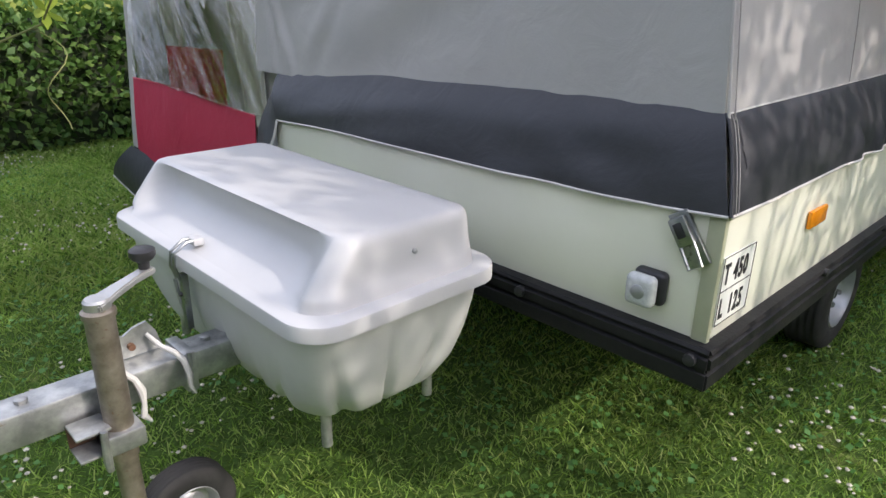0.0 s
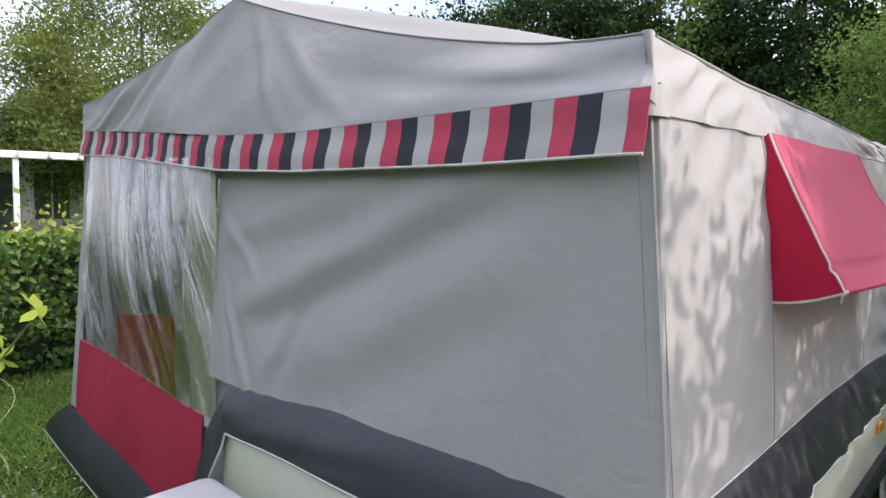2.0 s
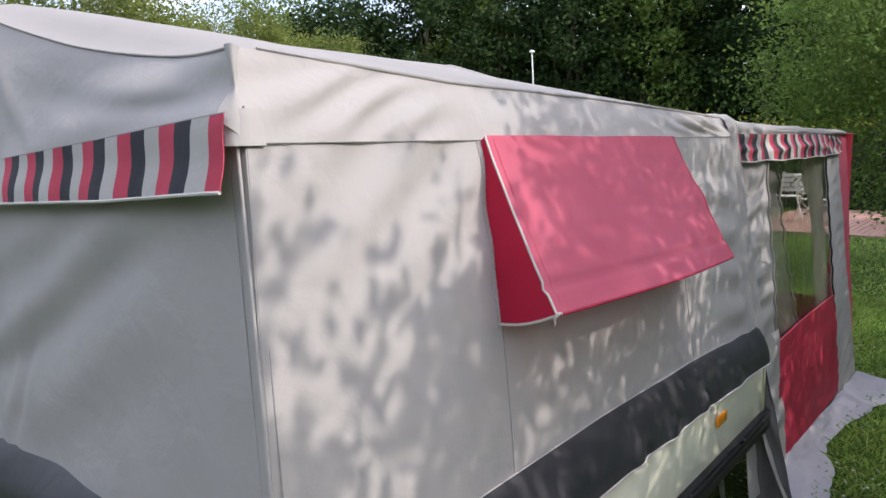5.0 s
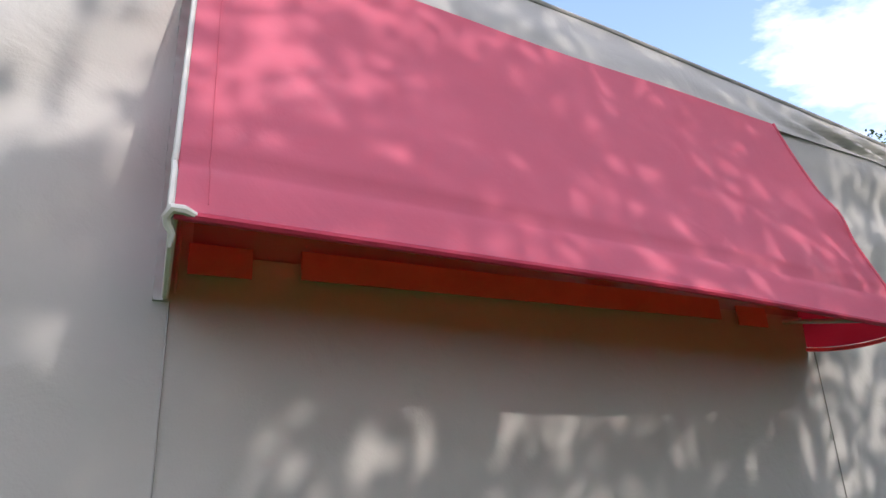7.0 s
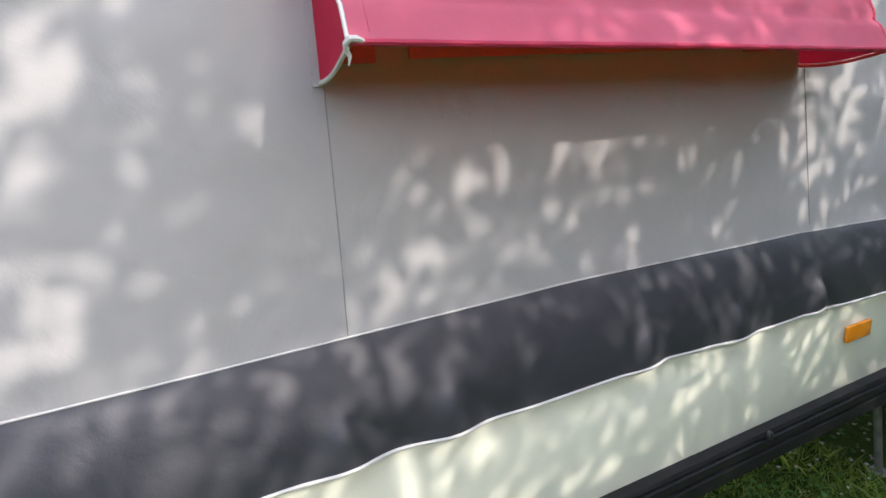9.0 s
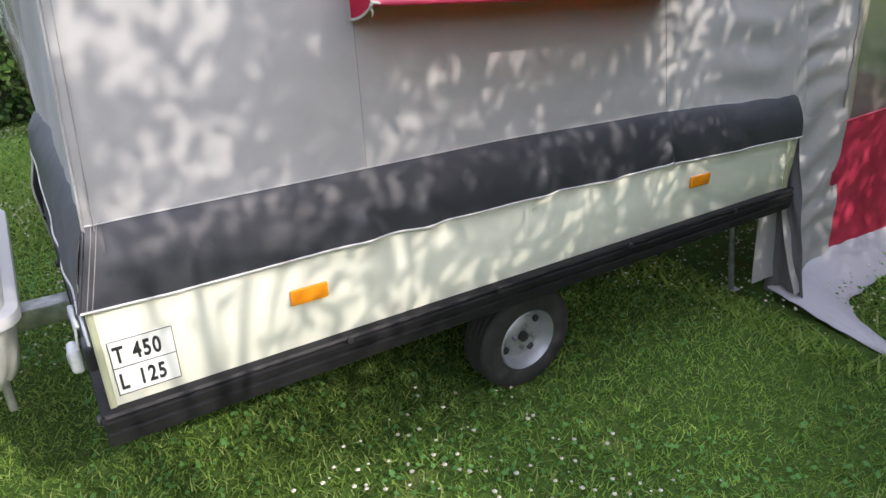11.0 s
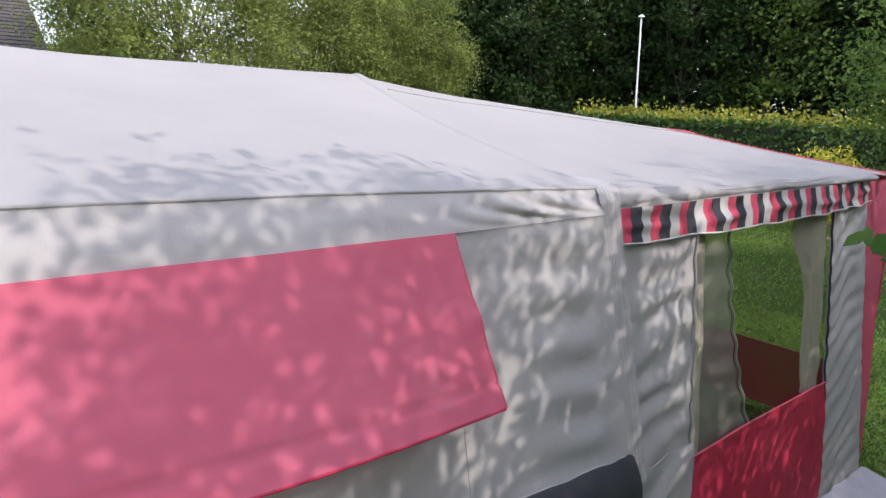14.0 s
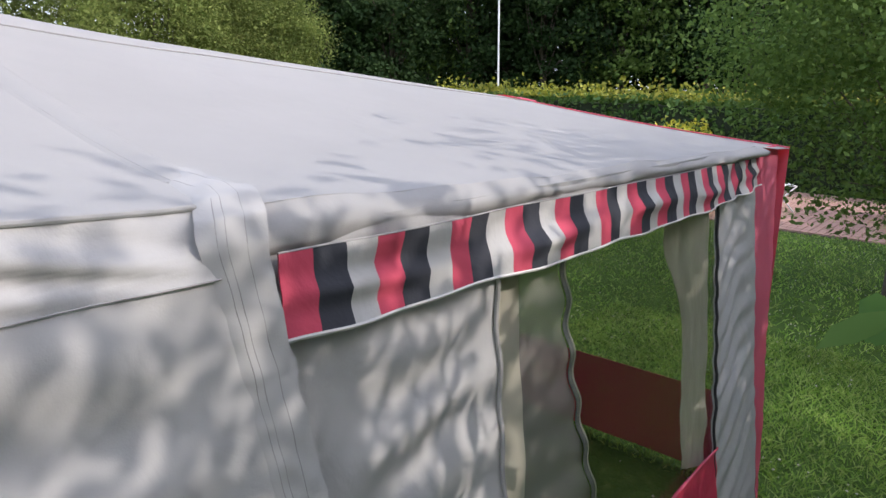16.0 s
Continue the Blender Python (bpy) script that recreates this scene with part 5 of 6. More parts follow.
# ---- the awning zipped to the tent's rear ----
def awning():
    t = thing("awning", "grey awning with clear side window, red panels and striped valance", "awning")
    A0, A1 = 2.36, 5.05

    def wall_y(x, z):
        y = mix(0.02, 0.165, min(1, max(0, (z - 0.1) / 1.55))) + 0.045 * ease((x - 3.6) / 1.2) * (z / 1.6)
        y += 0.008 * math.sin(z * 42 - x * 8 + 5 * nz(x * 3, z * 3)) * math.exp(-((x - 2.6) / 0.28) ** 2) * ease((x - 2.42) / 0.12)
        y += 0.010 * math.sin(z * 56 - x * 24 + 4.0 * nz(x * 4, z * 4)) * (0.5 + 0.9 * abs(nz(x * 2, z * 5, 4))) * math.exp(-((x - 4.34) / 0.24) ** 2)
        return y + 0.006 * nz(x * 3, z * 3, 3)
    wall = lambda x, z: (x + 0.05 * (1.6 - z) * ease((x - 4.0) / 1.0) + 0.11 * (1.56 - z) * ease((2.75 - x) / 0.5) * 0.4, wall_y(x, z), z)
    RUN = [(0.0, 0.36, roof_z(2.35, 0.36) + 0.003), (0.05, 0.30, roof_z(2.35, 0.30) + 0.005), (0.12, 0.22, 1.752), (0.16, 0.178, 1.747), (0.20, 0.145, 1.729), (0.235, 0.130, 1.700), (0.27, 0.127, 1.66), (1.0, 0.020, 0.76)]

    def strip(u, f):
        y, z = curve_at([(q[0], q[1]) for q in RUN], f), curve_at([(q[0], q[2]) for q in RUN], f)
        low = ease((f - 0.10) / 0.14)
        x0 = mix(2.312, frame_x(2.38, min(z, 1.70)) - 0.010, low)
        puff = (0.0025 + 0.005 * math.exp(-((f - 0.18) / 0.07) ** 2)) * math.sin(math.pi * u) ** 0.7 + 0.003 * nz(f * 40, u * 3) * low
        hood = math.exp(-((f - 0.18) / 0.075) ** 2)
        x = x0 - 0.010 * hood + u * (mix(0.072, 0.076, low) + 0.016 * hood) + 0.006 * nz(f * 34, 2) * u * u * low
        return (x, y - puff * low + 0.010 * (1 - u) ** 5 * low, z + puff * (1 - low) - 0.010 * (1 - u) ** 4 * (1 - low) + 0.004 * nz(f * 26, u * 4, 7))
    part("joint_strip", sheet("joint_strip", lin(0, 1, 12), lin(0, 1, 150), strip), M_GREY, t, "puckered grey zip flap between tent and awning")
    for u in (0.22, 0.34, 0.62):
        part("stitching", tube([tuple(np.add(strip(u, f), (0, -0.0006, 0.0003))) for f in lin(0.04, 1, 120)], 0.0010, 5), M_SEAM, t)
    part("side_panel", sheet("side_panel", lin(2.31, 2.86, 40), lin(0.10, 1.70, 90), wall), M_GREY, t, "grey side panel with sideways creases")
    part("side_panel", sheet("side_panel", lin(4.10, 4.62, 40), lin(0.05, 1.70, 90), wall), M_GREY, t)
    part("lintel", sheet("lintel", lin(2.80, 4.12, 50), lin(1.55, 1.70, 8), wall), M_GREY, t)
    part("clear_window", sheet("clear_window", lin(2.84, 4.12, 30), lin(0.66, 1.57, 30), lambda x, z: tuple(np.add(wall(x, z), (0, 0.004, 0))), 0), M_CLEAR2, t, "clear plastic awning window")
    part("window_zip", tube([tuple(np.add(wall(2.86 + 0.010 * nz(z * 5, 1), z), (0, -0.006, 0))) for z in lin(0.66, 1.56, 40)], 0.005, 6), M_SEAM, t)
    part("window_zip", tube([tuple(np.add(wall(4.105 + 0.008 * nz(z * 5, 5), z), (0, -0.008, 0))) for z in lin(0.60, 1.56, 40)], 0.005, 6), M_BLACK, t)
    part("inner_strip", sheet("inner_strip", lin(2.87, 2.98, 10), lin(0.66, 1.60, 40), lambda x, z: (x, wall_y(x, z) + 0.03 + 0.014 * nz(x * 9, z * 4), z)), M_CURTAIN, t)
    edge = lambda z: 3.15 + 0.286 * max(0.0, 1.52 - z) ** 1.6 + 0.0035 * math.sin(z * 50 + 2 * nz(z * 4, 1))
    part("inner_blind", sheet("inner_blind", lin(0, 1, 14), lin(0.62, 1.60, 90), lambda u, z: (mix(2.93, edge(z), u), wall_y(3.0, z) + 0.035 + 0.005 * math.sin(z * 50 + u * 2) * u, z), 0), M_BLIND, t, "grey see-through blind")
    part("blind_zip", sheet("blind_zip", lin(0, 1, 3), lin(0.62, 1.60, 110), lambda u, z: (edge(z) + 0.016 * u, wall_y(3.0, z) + 0.030 + 0.005 * math.sin(z * 50 + 2), z)), M_ZIP, t, "wavy grey zip")
    part("blind_edge", tube([(edge(z) + 0.019, wall_y(3.0, z) + 0.030 + 0.005 * math.sin(z * 50 + 2), z) for z in lin(0.62, 1.60, 90)], 0.003, 6), M_CURTAIN, t)
    part("inner_curtain", sheet("inner_curtain", lin(0, 1, 14), lin(0.64, 1.60, 40), lambda u, z: (mix(4.09, mix(4.0, 3.85, ease((z - 1.15) / 0.3)), u), wall_y(4.0, z) + 0.02 + 0.05 * u + 0.012 * nz(u * 5, z * 8), z)), M_CURTAIN, t, "cream curtain tied inside the window")
    part("red_panel", sheet("red_panel", lin(2.80, 4.12, 50), lin(0.09, 0.70, 24), lambda x, z: tuple(np.add(wall(x + 0.10 * (0.7 - z) * (4.12 - x) / 1.3, z + 0.012 * math.sin((x - 2.8) * 2.4)), (0, -0.008 + 0.006 * nz(x * 4 - z * 2, z * 4, 9), 0)))), M_RED_LOW, t, "red lower panel with pale edging")
    part("panel_edging", tube([tuple(np.add(wall(x, 0.70 + 0.012 * math.sin((x - 2.8) * 2.4)), (0, -0.012, 0))) for x in lin(2.80, 4.12, 40)], 0.004, 6), M_RED, t)
    part("end_strip", sheet("end_strip", lin(0, 1, 14), lin(0.12, 1.685, 40), lambda u, z: (mix(4.61 + 0.06 * (1.6 - z), mix(4.68, 5.05, ((z - 0.12) / 1.565) ** 0.9) + 0.06 * (1.6 - z), u), wall_y(4.6, z) + 0.004 + 0.02 * u, z)), M_RED, t, "pink corner panel narrowing downwards")

    # roof
    def roof(x, y):
        s = min(1.0, (y - 0.19) / 1.41) if y < 1.6 else min(1.0, (3.01 - y) / 1.41)
        e = curve_at(((2.36, 1.728), (3.1, 1.708), (4.6, 1.695), (5.05, 1.672)), x)
        r = curve_at(((2.34, 2.072), (2.93, 2.005), (4.15, 1.905), (5.1, 1.832)), x)
        k = mix(1.36, 1.05, ease((x - 2.4) / 0.8))
        z = e + (r - e) * max(0, s) ** k
        z += 0.010 * nz(x * 5, y * 9, 2) * math.exp(-s * 9) + 0.005 * nz(x * 2, y * 2)
        return z - 0.010 * math.sin(math.pi * s)
    part("awning_roof", sheet("awning_roof", lin(2.335, A1, 80), lin(0.19, 3.01, 80), lambda x, y: (x, y, roof(x, y))), M_ROOF, t, "pale grey canvas awning roof")
    part("roof_edge", sheet("roof_edge", lin(2.36, 4.62, 90), lin(0, 1, 8), lambda x, f: (x, 0.19 - 0.022 * math.sin(math.pi * f) - 0.02 * f + 0.007 * nz(x * 7, f * 3, 4), mix(roof(x, 0.20), 1.665, f))), M_ROOF, t)
    part("roof_hem", tube([(x, 0.165, 1.672) for x in lin(2.38, 4.6, 40)], 0.003, 5), M_SEAM, t)
    part("ridge_seam", tube([(x, 1.45, roof(x, 1.45) + 0.003) for x in lin(2.4, 5.0, 40)], 0.0025, 5), M_SEAM, t)
    # pink end
    end = lambda y, z: (5.05 + 0.05 * (1.7 - z), y, z)
    part("end_wall", sheet("end_wall", lin(0.19, 3.01, 50), lin(0, 1, 20), lambda y, f: end(y, mix(0.05, roof(5.05, y) + 0.004, f)), skip=lambda y, f: 0.33 < y < 2.7 and f < 0.88), M_RED, t, "pink canvas gable end round a clear window")
    part("end_window", sheet("end_window", lin(0.30, 2.75, 4), lin(0.45, 1.66, 4), lambda y, z: end(y, z), 0), M_CLEAR2, t)
    part("end_panel", sheet("end_panel", lin(0.30, 2.75, 24), lin(0.03, 0.47, 8), lambda y, z: tuple(np.add(end(y, z), (0.012 * nz(y * 3, z * 3), 0, 0)))), M_STRIPE, t)
    part("end_trim", sheet("end_trim", lin(0.19, 1.6, 30), lin(0, 1, 4), lambda y, f: (5.06 - 0.05 * f, y, roof(5.05 - 0.05 * f, y) + 0.005)), M_RED, t)
    part("ridge_cap", sheet("ridge_cap", lin(4.92, 5.08, 5), lin(1.48, 1.72, 8), lambda x, y: (x, y, roof(min(x, 5.05), y) + 0.008)), M_RED, t)
    # far side seen through the window
    part("far_wall", sheet("far_wall", lin(2.36, 5.05, 40), lin(0.03, 1.70, 24), lambda x, z: (x, 3.04 - 0.03 * z, z), skip=lambda x, z: 2.75 < x < 4.75 and 0.05 < z < 1.60), M_GREY, t)
    part("far_panel", sheet("far_panel", lin(2.75, 4.75, 30), lin(0.30, 0.98, 12), lambda x, z: (x, 3.03 + 0.008 * nz(x * 3, z * 3), z)), M_RED_FAR, t)
    part("far_panel_grey", sheet("far_panel_grey", lin(2.75, 4.75, 20), lin(0.03, 0.32, 6), lambda x, z: (x, 3.04, z)), M_SKIRT, t)
    # skirt on the grass
    EDGE = [(2.30, -0.52), (2.48, -0.60), (2.62, -0.30), (2.73, -0.20), (2.92, -0.18), (3.15, -0.16), (3.3, -0.09), (3.45, -0.06), (3.78, -0.09), (4.05, -0.155), (4.40, -0.225), (4.67, -0.32), (4.95, -0.40)]

    def skirt(x, f):
        ex = curve_at([(a, b) for a, b in EDGE], x) + 0.02 * nz(x * 9, 3)
        lift = curve_at(((2.4, 0.03), (2.9, 0.11), (3.4, 0.10), (3.9, 0.06), (4.8, 0.04)), x)
        z = lift * (1 - f) ** 1.5 + 0.012 + 0.016 * abs(nz(x * 7, f * 4, 5)) * (1 - 0.4 * f) + 0.02 * math.sin(math.pi * f) * max(0, nz(x * 4 + 2, 1))
        return (x + 0.05 * (1 - f) * ease((2.9 - x) / 0.5), mix(wall_y(x, 0.1) - 0.004, ex, f), z)
    part("ground_skirt", sheet("ground_skirt", lin(2.44, 4.72, 100), lin(0, 1, 20), skirt), M_SKIRT, t, "crumpled grey skirt lying on the grass")
    part("skirt_tip", sheet("skirt_tip", lin(0, 1, 14), lin(0, 1, 14), lambda u, f: (mix(2.52, 2.46, f) + mix(-0.06, 0.14, u) * (1 - f ** 1.5), mix(-0.02, -0.56, f), 0.02 + 0.05 * (1 - f) ** 2 + 0.012 * nz(u * 4, f * 6) + 0.03 * math.sin(math.pi * u) * f * (1 - f))), M_SKIRT, t)
    part("end_flap", sheet("end_flap", lin(0, 1, 20), lin(0, 1, 24), lambda u, f: (2.44 + mix(0.01, 0.08, f) + 0.02 * nz(u * 5, f * 4), mix(mix(0.02, 0.10, u), mix(-0.13, 0.05, u), f) , mix(0.76, 0.02, f))), M_FLAP, t, "dark cloth flap hanging behind the trailer")
    part("mud_panel", sheet("mud_panel", lin(2.40, 2.88, 20), lin(0.08, 0.76, 30), lambda x, z: tuple(np.add(wall(x + 0.03 * (0.7 - z), z), (0, -0.012 + 0.010 * nz(x * 7, z * 5, 6) - 0.12 * ((0.76 - z) / 0.68) ** 2 * ease((2.75 - x) / 0.35), 0)))), M_GREY, t)
    valance(t, lambda s, z, o: (s, wall_y(s, z) - 0.012 - o, z), 2.376, 4.60,
            lambda s: curve_at(((2.37, 1.675), (4.6, 1.667)), s), lambda s: curve_at(((2.37, 1.560), (3.2, 1.548), (4.1, 1.545), (4.6, 1.556)), s) + 0.003 * math.sin(s * 14), 0.016, 0.168, ("r", 2.43, "dgr"), 0.004, 16, 0.013)
    return t


awning()


# ---- round the camper: hedges, trees, house, paving ----
hedge("hedge", -6.0, 6.2, 4.85, 5.75, 0.0, 0.96, 0.062, 1400, "low clipped beech hedge with yellow-green young tips", 11)


def backdrop_trees():
    k = 0
    rng = np.random.default_rng(5)
    # pale, airy trees behind the house side
    for x, y, h, r, mat in ((7.0, 17.5, 7.9, 3.1, M_LEAF_L), (6.2, 21.5, 4.6, 2.0, M_LEAF_M), (12.2, 19, 6.9, 2.6, M_LEAF_L), (15.5, 19.5, 6.7, 2.6, M_LEAF_L)):
        tree((x, y, -1.0), h, r, 0.9, 270, 340, 0.092, mat, "tall garden tree with airy yellow-green leaves", 100 + k, 0.14, puff=0.22, group="trees behind the garden")
        k += 1
    # dark wood
    for i in range(24):
        a = 0.93 - i * 0.052
        d = 36.5 + 2.0 * rng.uniform(-1, 1)
        x, y = d * math.cos(a), d * math.sin(a)
        h = (10.0 if a > 0.70 else 12.8 if a > 0.5 else 13.6) + 1.0 * rng.uniform(-1, 1)
        tree((x, y, -0.2), h, 2.9, 0.5, 170, 80, 0.24, M_LEAF_D if i % 5 else M_LEAF_M, "tall dark green tree at the edge of a wood", 200 + i, 0.17, puff=0.24, group="trees of the wood")
    # loose far growth behind them
    q = np.random.default_rng(9)
    n = 85000
    a, d = q.uniform(-0.7, 1.0, n), q.uniform(39.5, 42, n)
    z = q.uniform(0, 1, n) * 9.5
    keep = z < np.where(a > 0.70, 6.6, 9.0) + 1.5 * np.array([nz(v * 14, 0.3) for v in a])
    pts = np.c_[d * np.cos(a), d * np.sin(a), z][keep]
    tagged(part("far_woods", leaf_mesh("far_woods", pts, 0.42, q), M_LEAF_D), "dense dark wood in the distance", "woods", kind="stuff")


backdrop_trees()
hedge("tall_hedge", 17.0, 18.4, -9.0, 12.5, 0.0, 1.78, 0.13, 150, "long tall clipped hedge with golden young tips", 21, 1.6, deep=0.15, tip_mat=M_YELLOW)
tree((9.58, 0.12, 0), 4.0, 1.9, 0.98, 180, 290, 0.060, M_LEAF_Y, "small green tree with a crooked slender trunk on the lawn", 31, 0.062, (0.35, 0.1), "lawn_tree", puff=0.26)


def bush(at, r, h, n, leaf, mat, label, seed):
    rng = np.random.default_rng(seed)
    t = thing("bush", label, "bush", at)
    tw = tube([(0, 0, 0), (0.05, 0, h * 0.5)], [0.05, 0.02], 6)
    for k in range(9):
        a = rng.uniform(0, 6.3)
        tube([(0, 0, 0.05), (math.cos(a) * r * 0.6, math.sin(a) * r * 0.6, h * 0.75)], [0.02, 0.006], 5, bm=tw)
    part("stems", tw, M_BARK, t)
    d = rng.normal(size=(n, 3))
    d /= np.linalg.norm(d, axis=1, keepdims=True)
    f = rng.uniform(0.45, 1, (n, 1)) ** 0.5 * (1 + 0.25 * np.array([[nz(*(v * 2.4 + seed))] for v in d]))
    p = d * f * np.array([r, r, h * 0.5]) + np.array([0, 0, h * 0.52])
    part("leaves", leaf_mesh("leaves", p[p[:, 2] > 0.03], leaf, rng, 0.2), mat, t)


bush((13.2, 3.7, 0), 0.75, 1.45, 2600, 0.08, M_GOLD, "rounded golden-leaved bush before the tall hedge", 41)
bush((14.5, 0.2, 0), 1.0, 1.3, 3000, 0.09, M_LEAF_D, "dark green rounded bush beside the paving", 42)


def house():
    h = thing("house", "white rendered house with a steep dark tiled roof", "house", (4.5, 20.2, -0.9))
    part("wall", box(-9.5, -0.12, 0, 8, -0.3, 3.5), M_WALL, h)
    bm = bmesh.new()
    a = [bm.verts.new(p) for p in ((-9.7, -0.35, 3.40), (0.0, -0.35, 3.40), (0.0, 3.9, 5.95), (-9.7, 3.9, 5.95), (-9.7, 8.3, 3.40), (0.0, 8.3, 3.40))]
    for f in ((0, 1, 2, 3), (3, 2, 5, 4), (1, 5, 2), (0, 3, 4), (0, 4, 5, 1)):
        bm.faces.new([a[k] for k in f])
    roof_part = part("roof", bm, M_TILE, h)
    course = box(-1.6, 0.0, -0.02, 0.02, -0.012, 0.022)
    rows_me = from_bm("tile_course", course, False)
    for k in range(24):
        f = (k + 0.5) / 24
        part("tile_course", rows_me, M_TILE, roof_part, m=pose(0.0, mix(-0.35, 3.9, f), mix(3.40, 5.95, f), 31))
    v = thing("veranda", "white timber veranda with glazed wall behind", "veranda", (2.9, 15.0, -0.62))
    part("veranda_roof", box(-0.6, 6.5, -0.9, 3.2, 2.20, 2.34, 0.03), M_WOODW, v)
    for k in range(12):
        part("rafter", box(0.2 + k * 0.54, 0.28 + k * 0.54, -1.0, -0.9, 2.24, 2.34), M_WOODW, v)
    for x in (0.15, 2.1, 2.75, 4.4, 6.3):
        part("post", box(x, x + 0.09, -0.85, -0.76, -0.3, 2.2, 0.01), M_WOODW, v)
    part("back_wall", box(-0.6, 6.5, 3.1, 3.25, -0.3, 2.2), M_WALL, v)
    for x in (0.4, 1.6, 2.9, 4.3):
        w = part("window", box(x, x + 0.95, 3.04, 3.1, 0.3, 1.95), M_WOODW, v)
        part("pane", box(x + 0.08, x + 0.87, 3.02, 3.04, 0.38, 1.87), M_GLASSD, w)
        part("glazing_bar", box(x + 0.45, x + 0.49, 3.0, 3.02, 0.38, 1.87), M_WOODW, w)
    part("deck", box(-0.6, 6.5, -0.9, 3.1, -0.35, -0.25), M_PAVE, v)


house()


def garden_set():
    for k, (x, y, rz) in enumerate(((3.1, 12.3, 10), (4.2, 12.0, -15), (5.2, 12.6, 30), (4.6, 13.4, 170))):
        z = ground_z(x, y)
        c = thing("garden_chair", "dark woven garden armchair on the terrace", "chair", (x, y, z), "chairs on the terrace")
        c.rotation_euler.z = radians(rz)
        part("seat", box(-0.32, 0.32, -0.3, 0.32, 0.26, 0.42, 0.03), M_WICKER, c)
        part("backrest", box(-0.32, 0.32, 0.26, 0.36, 0.40, 0.92, 0.03), M_WICKER, c)
        for s in (-0.36, 0.28):
            part("armrest", box(s, s + 0.08, -0.3, 0.34, 0.30, 0.64, 0.02), M_WICKER, c)
        for sx in (-0.3, 0.25):
            for sy in (-0.26, 0.28):
                part("leg", box(sx, sx + 0.05, sy, sy + 0.05, 0, 0.28), M_WICKER, c)
    z = ground_z(3.8, 12.9)
    b = thing("garden_table", "dark low woven garden table on the terrace", "table", (3.7, 13.0, z))
    part("tabletop", box(-0.7, 0.7, -0.45, 0.45, 0.62, 0.68, 0.01), M_WICKER, b)
    for sx in (-0.64, 0.58):
        for sy in (-0.4, 0.34):
            part("leg", box(sx, sx + 0.06, sy, sy + 0.06, 0, 0.62), M_WICKER, b)


garden_set()


def lamp_post():
    f = thing("lamp_post", "slim white garden post with a rounded cap", "post", (24.2, 15.2, 0))
    part("pole", tube([(0, 0, 0), (-0.1, 0.16, 5.45)], [0.040, 0.032], 10), M_WHITE, f)
    part("cap", lathe([(5.43, 0.04), (5.45, 0.12), (5.50, 0.11), (5.54, 0.05)], 14, "z", (-0.1, 0.16, 0)), M_WHITE, f)


lamp_post()


def garden_bench(at, rz):
    t = thing("folding_chair", "white slatted folding garden chair on the paving", "chair", at)
    t.rotation_euler.z = radians(rz)
    for k in range(5):
        part("seat_slat", box(-0.22, 0.22, -0.2 + k * 0.085, -0.13 + k * 0.085, 0.43, 0.45, 0.004), M_WHITE, t)
    for k in range(4):
        part("back_slat", box(-0.22, 0.22, 0.22 + k * 0.03, 0.235 + k * 0.03, 0.55 + k * 0.1, 0.62 + k * 0.1, 0.004), M_WHITE, t)
    for s in (-0.22, 0.2):
        part("leg", tube([(s, -0.2, 0), (s, 0.22, 0.46), (s, 0.35, 0.95)], 0.014, 6), M_WHITE, t)
        part("leg", tube([(s, 0.28, 0), (s, -0.2, 0.44)], 0.014, 6), M_WHITE, t)


garden_bench((14.2, 2.35, 0.02), 40)
garden_bench((14.9, 3.0, 0.02), 120)


# ---- unseen hedge and trees, added on the other two sides to cut sky light ----
hedge("sky_block_hedge", -9.0, 17.0, -9.6, -8.6, 0.0, 3.4, 0.16, 90, "tall dark green hedge, unseen, added to block low sky light", 23)
for k, (x, y) in enumerate(((-6.2, 4.2), (-7.0, 1.2), (-6.6, -1.9), (-7.2, -5.0))):
    tree((x, y, 0), 4.6 + 0.3 * (k % 2), 1.9, 0.4, 90, 120, 0.13, M_LEAF_D, "dense dark green tree, unseen, added to block sky light", 301 + k, 0.11, group="trees at the lawn's edge")


# ---- trees whose leaves dapple the tent ----
tree((2.35, -2.1, 0), 3.7, 1.3, 1.85, 122, 84, 0.058, M_LEAF_M, "spreading garden tree that dapples the tent", 51, 0.07, (0.0, 0.1), "shade_tree", puff=0.17, flat=0.30)
tree((1.0, -2.2, 0), 3.3, 0.75, 2.58, 11, 130, 0.062, M_LEAF_M, "slender garden tree with a small high crown", 53, 0.05, (0.0, 0.05), "shade_tree", puff=0.23, flat=0.55)
# the next two stand out of view, added to shade awning and near lawn
tree((5.1, -3.1, 0), 4.1, 1.75, 0.9, 200, 140, 0.068, M_LEAF_M, "spreading tree, out of view, added to shade the awning", 52, 0.08, (0.0, 0.1), "shade_tree", puff=0.24)
tree((3.0, -3.4, 0), 2.75, 1.55, 0.5, 160, 130, 0.066, M_LEAF_M, "low spreading tree, out of view, added to shade the lawn", 54, 0.07, (0.0, 0.1), "shade_tree", puff=0.22, flat=0.7)
for k, (x, y) in enumerate(((9.2, -5.9), (13.6, -5.6))):
    tree((x, y, 0), 7.0, 2.2, 1.6, 60, 130, 0.15, M_LEAF_M, "tall leafy tree that shades the far lawn", 321 + k, 0.14, group="trees that shade the far lawn")


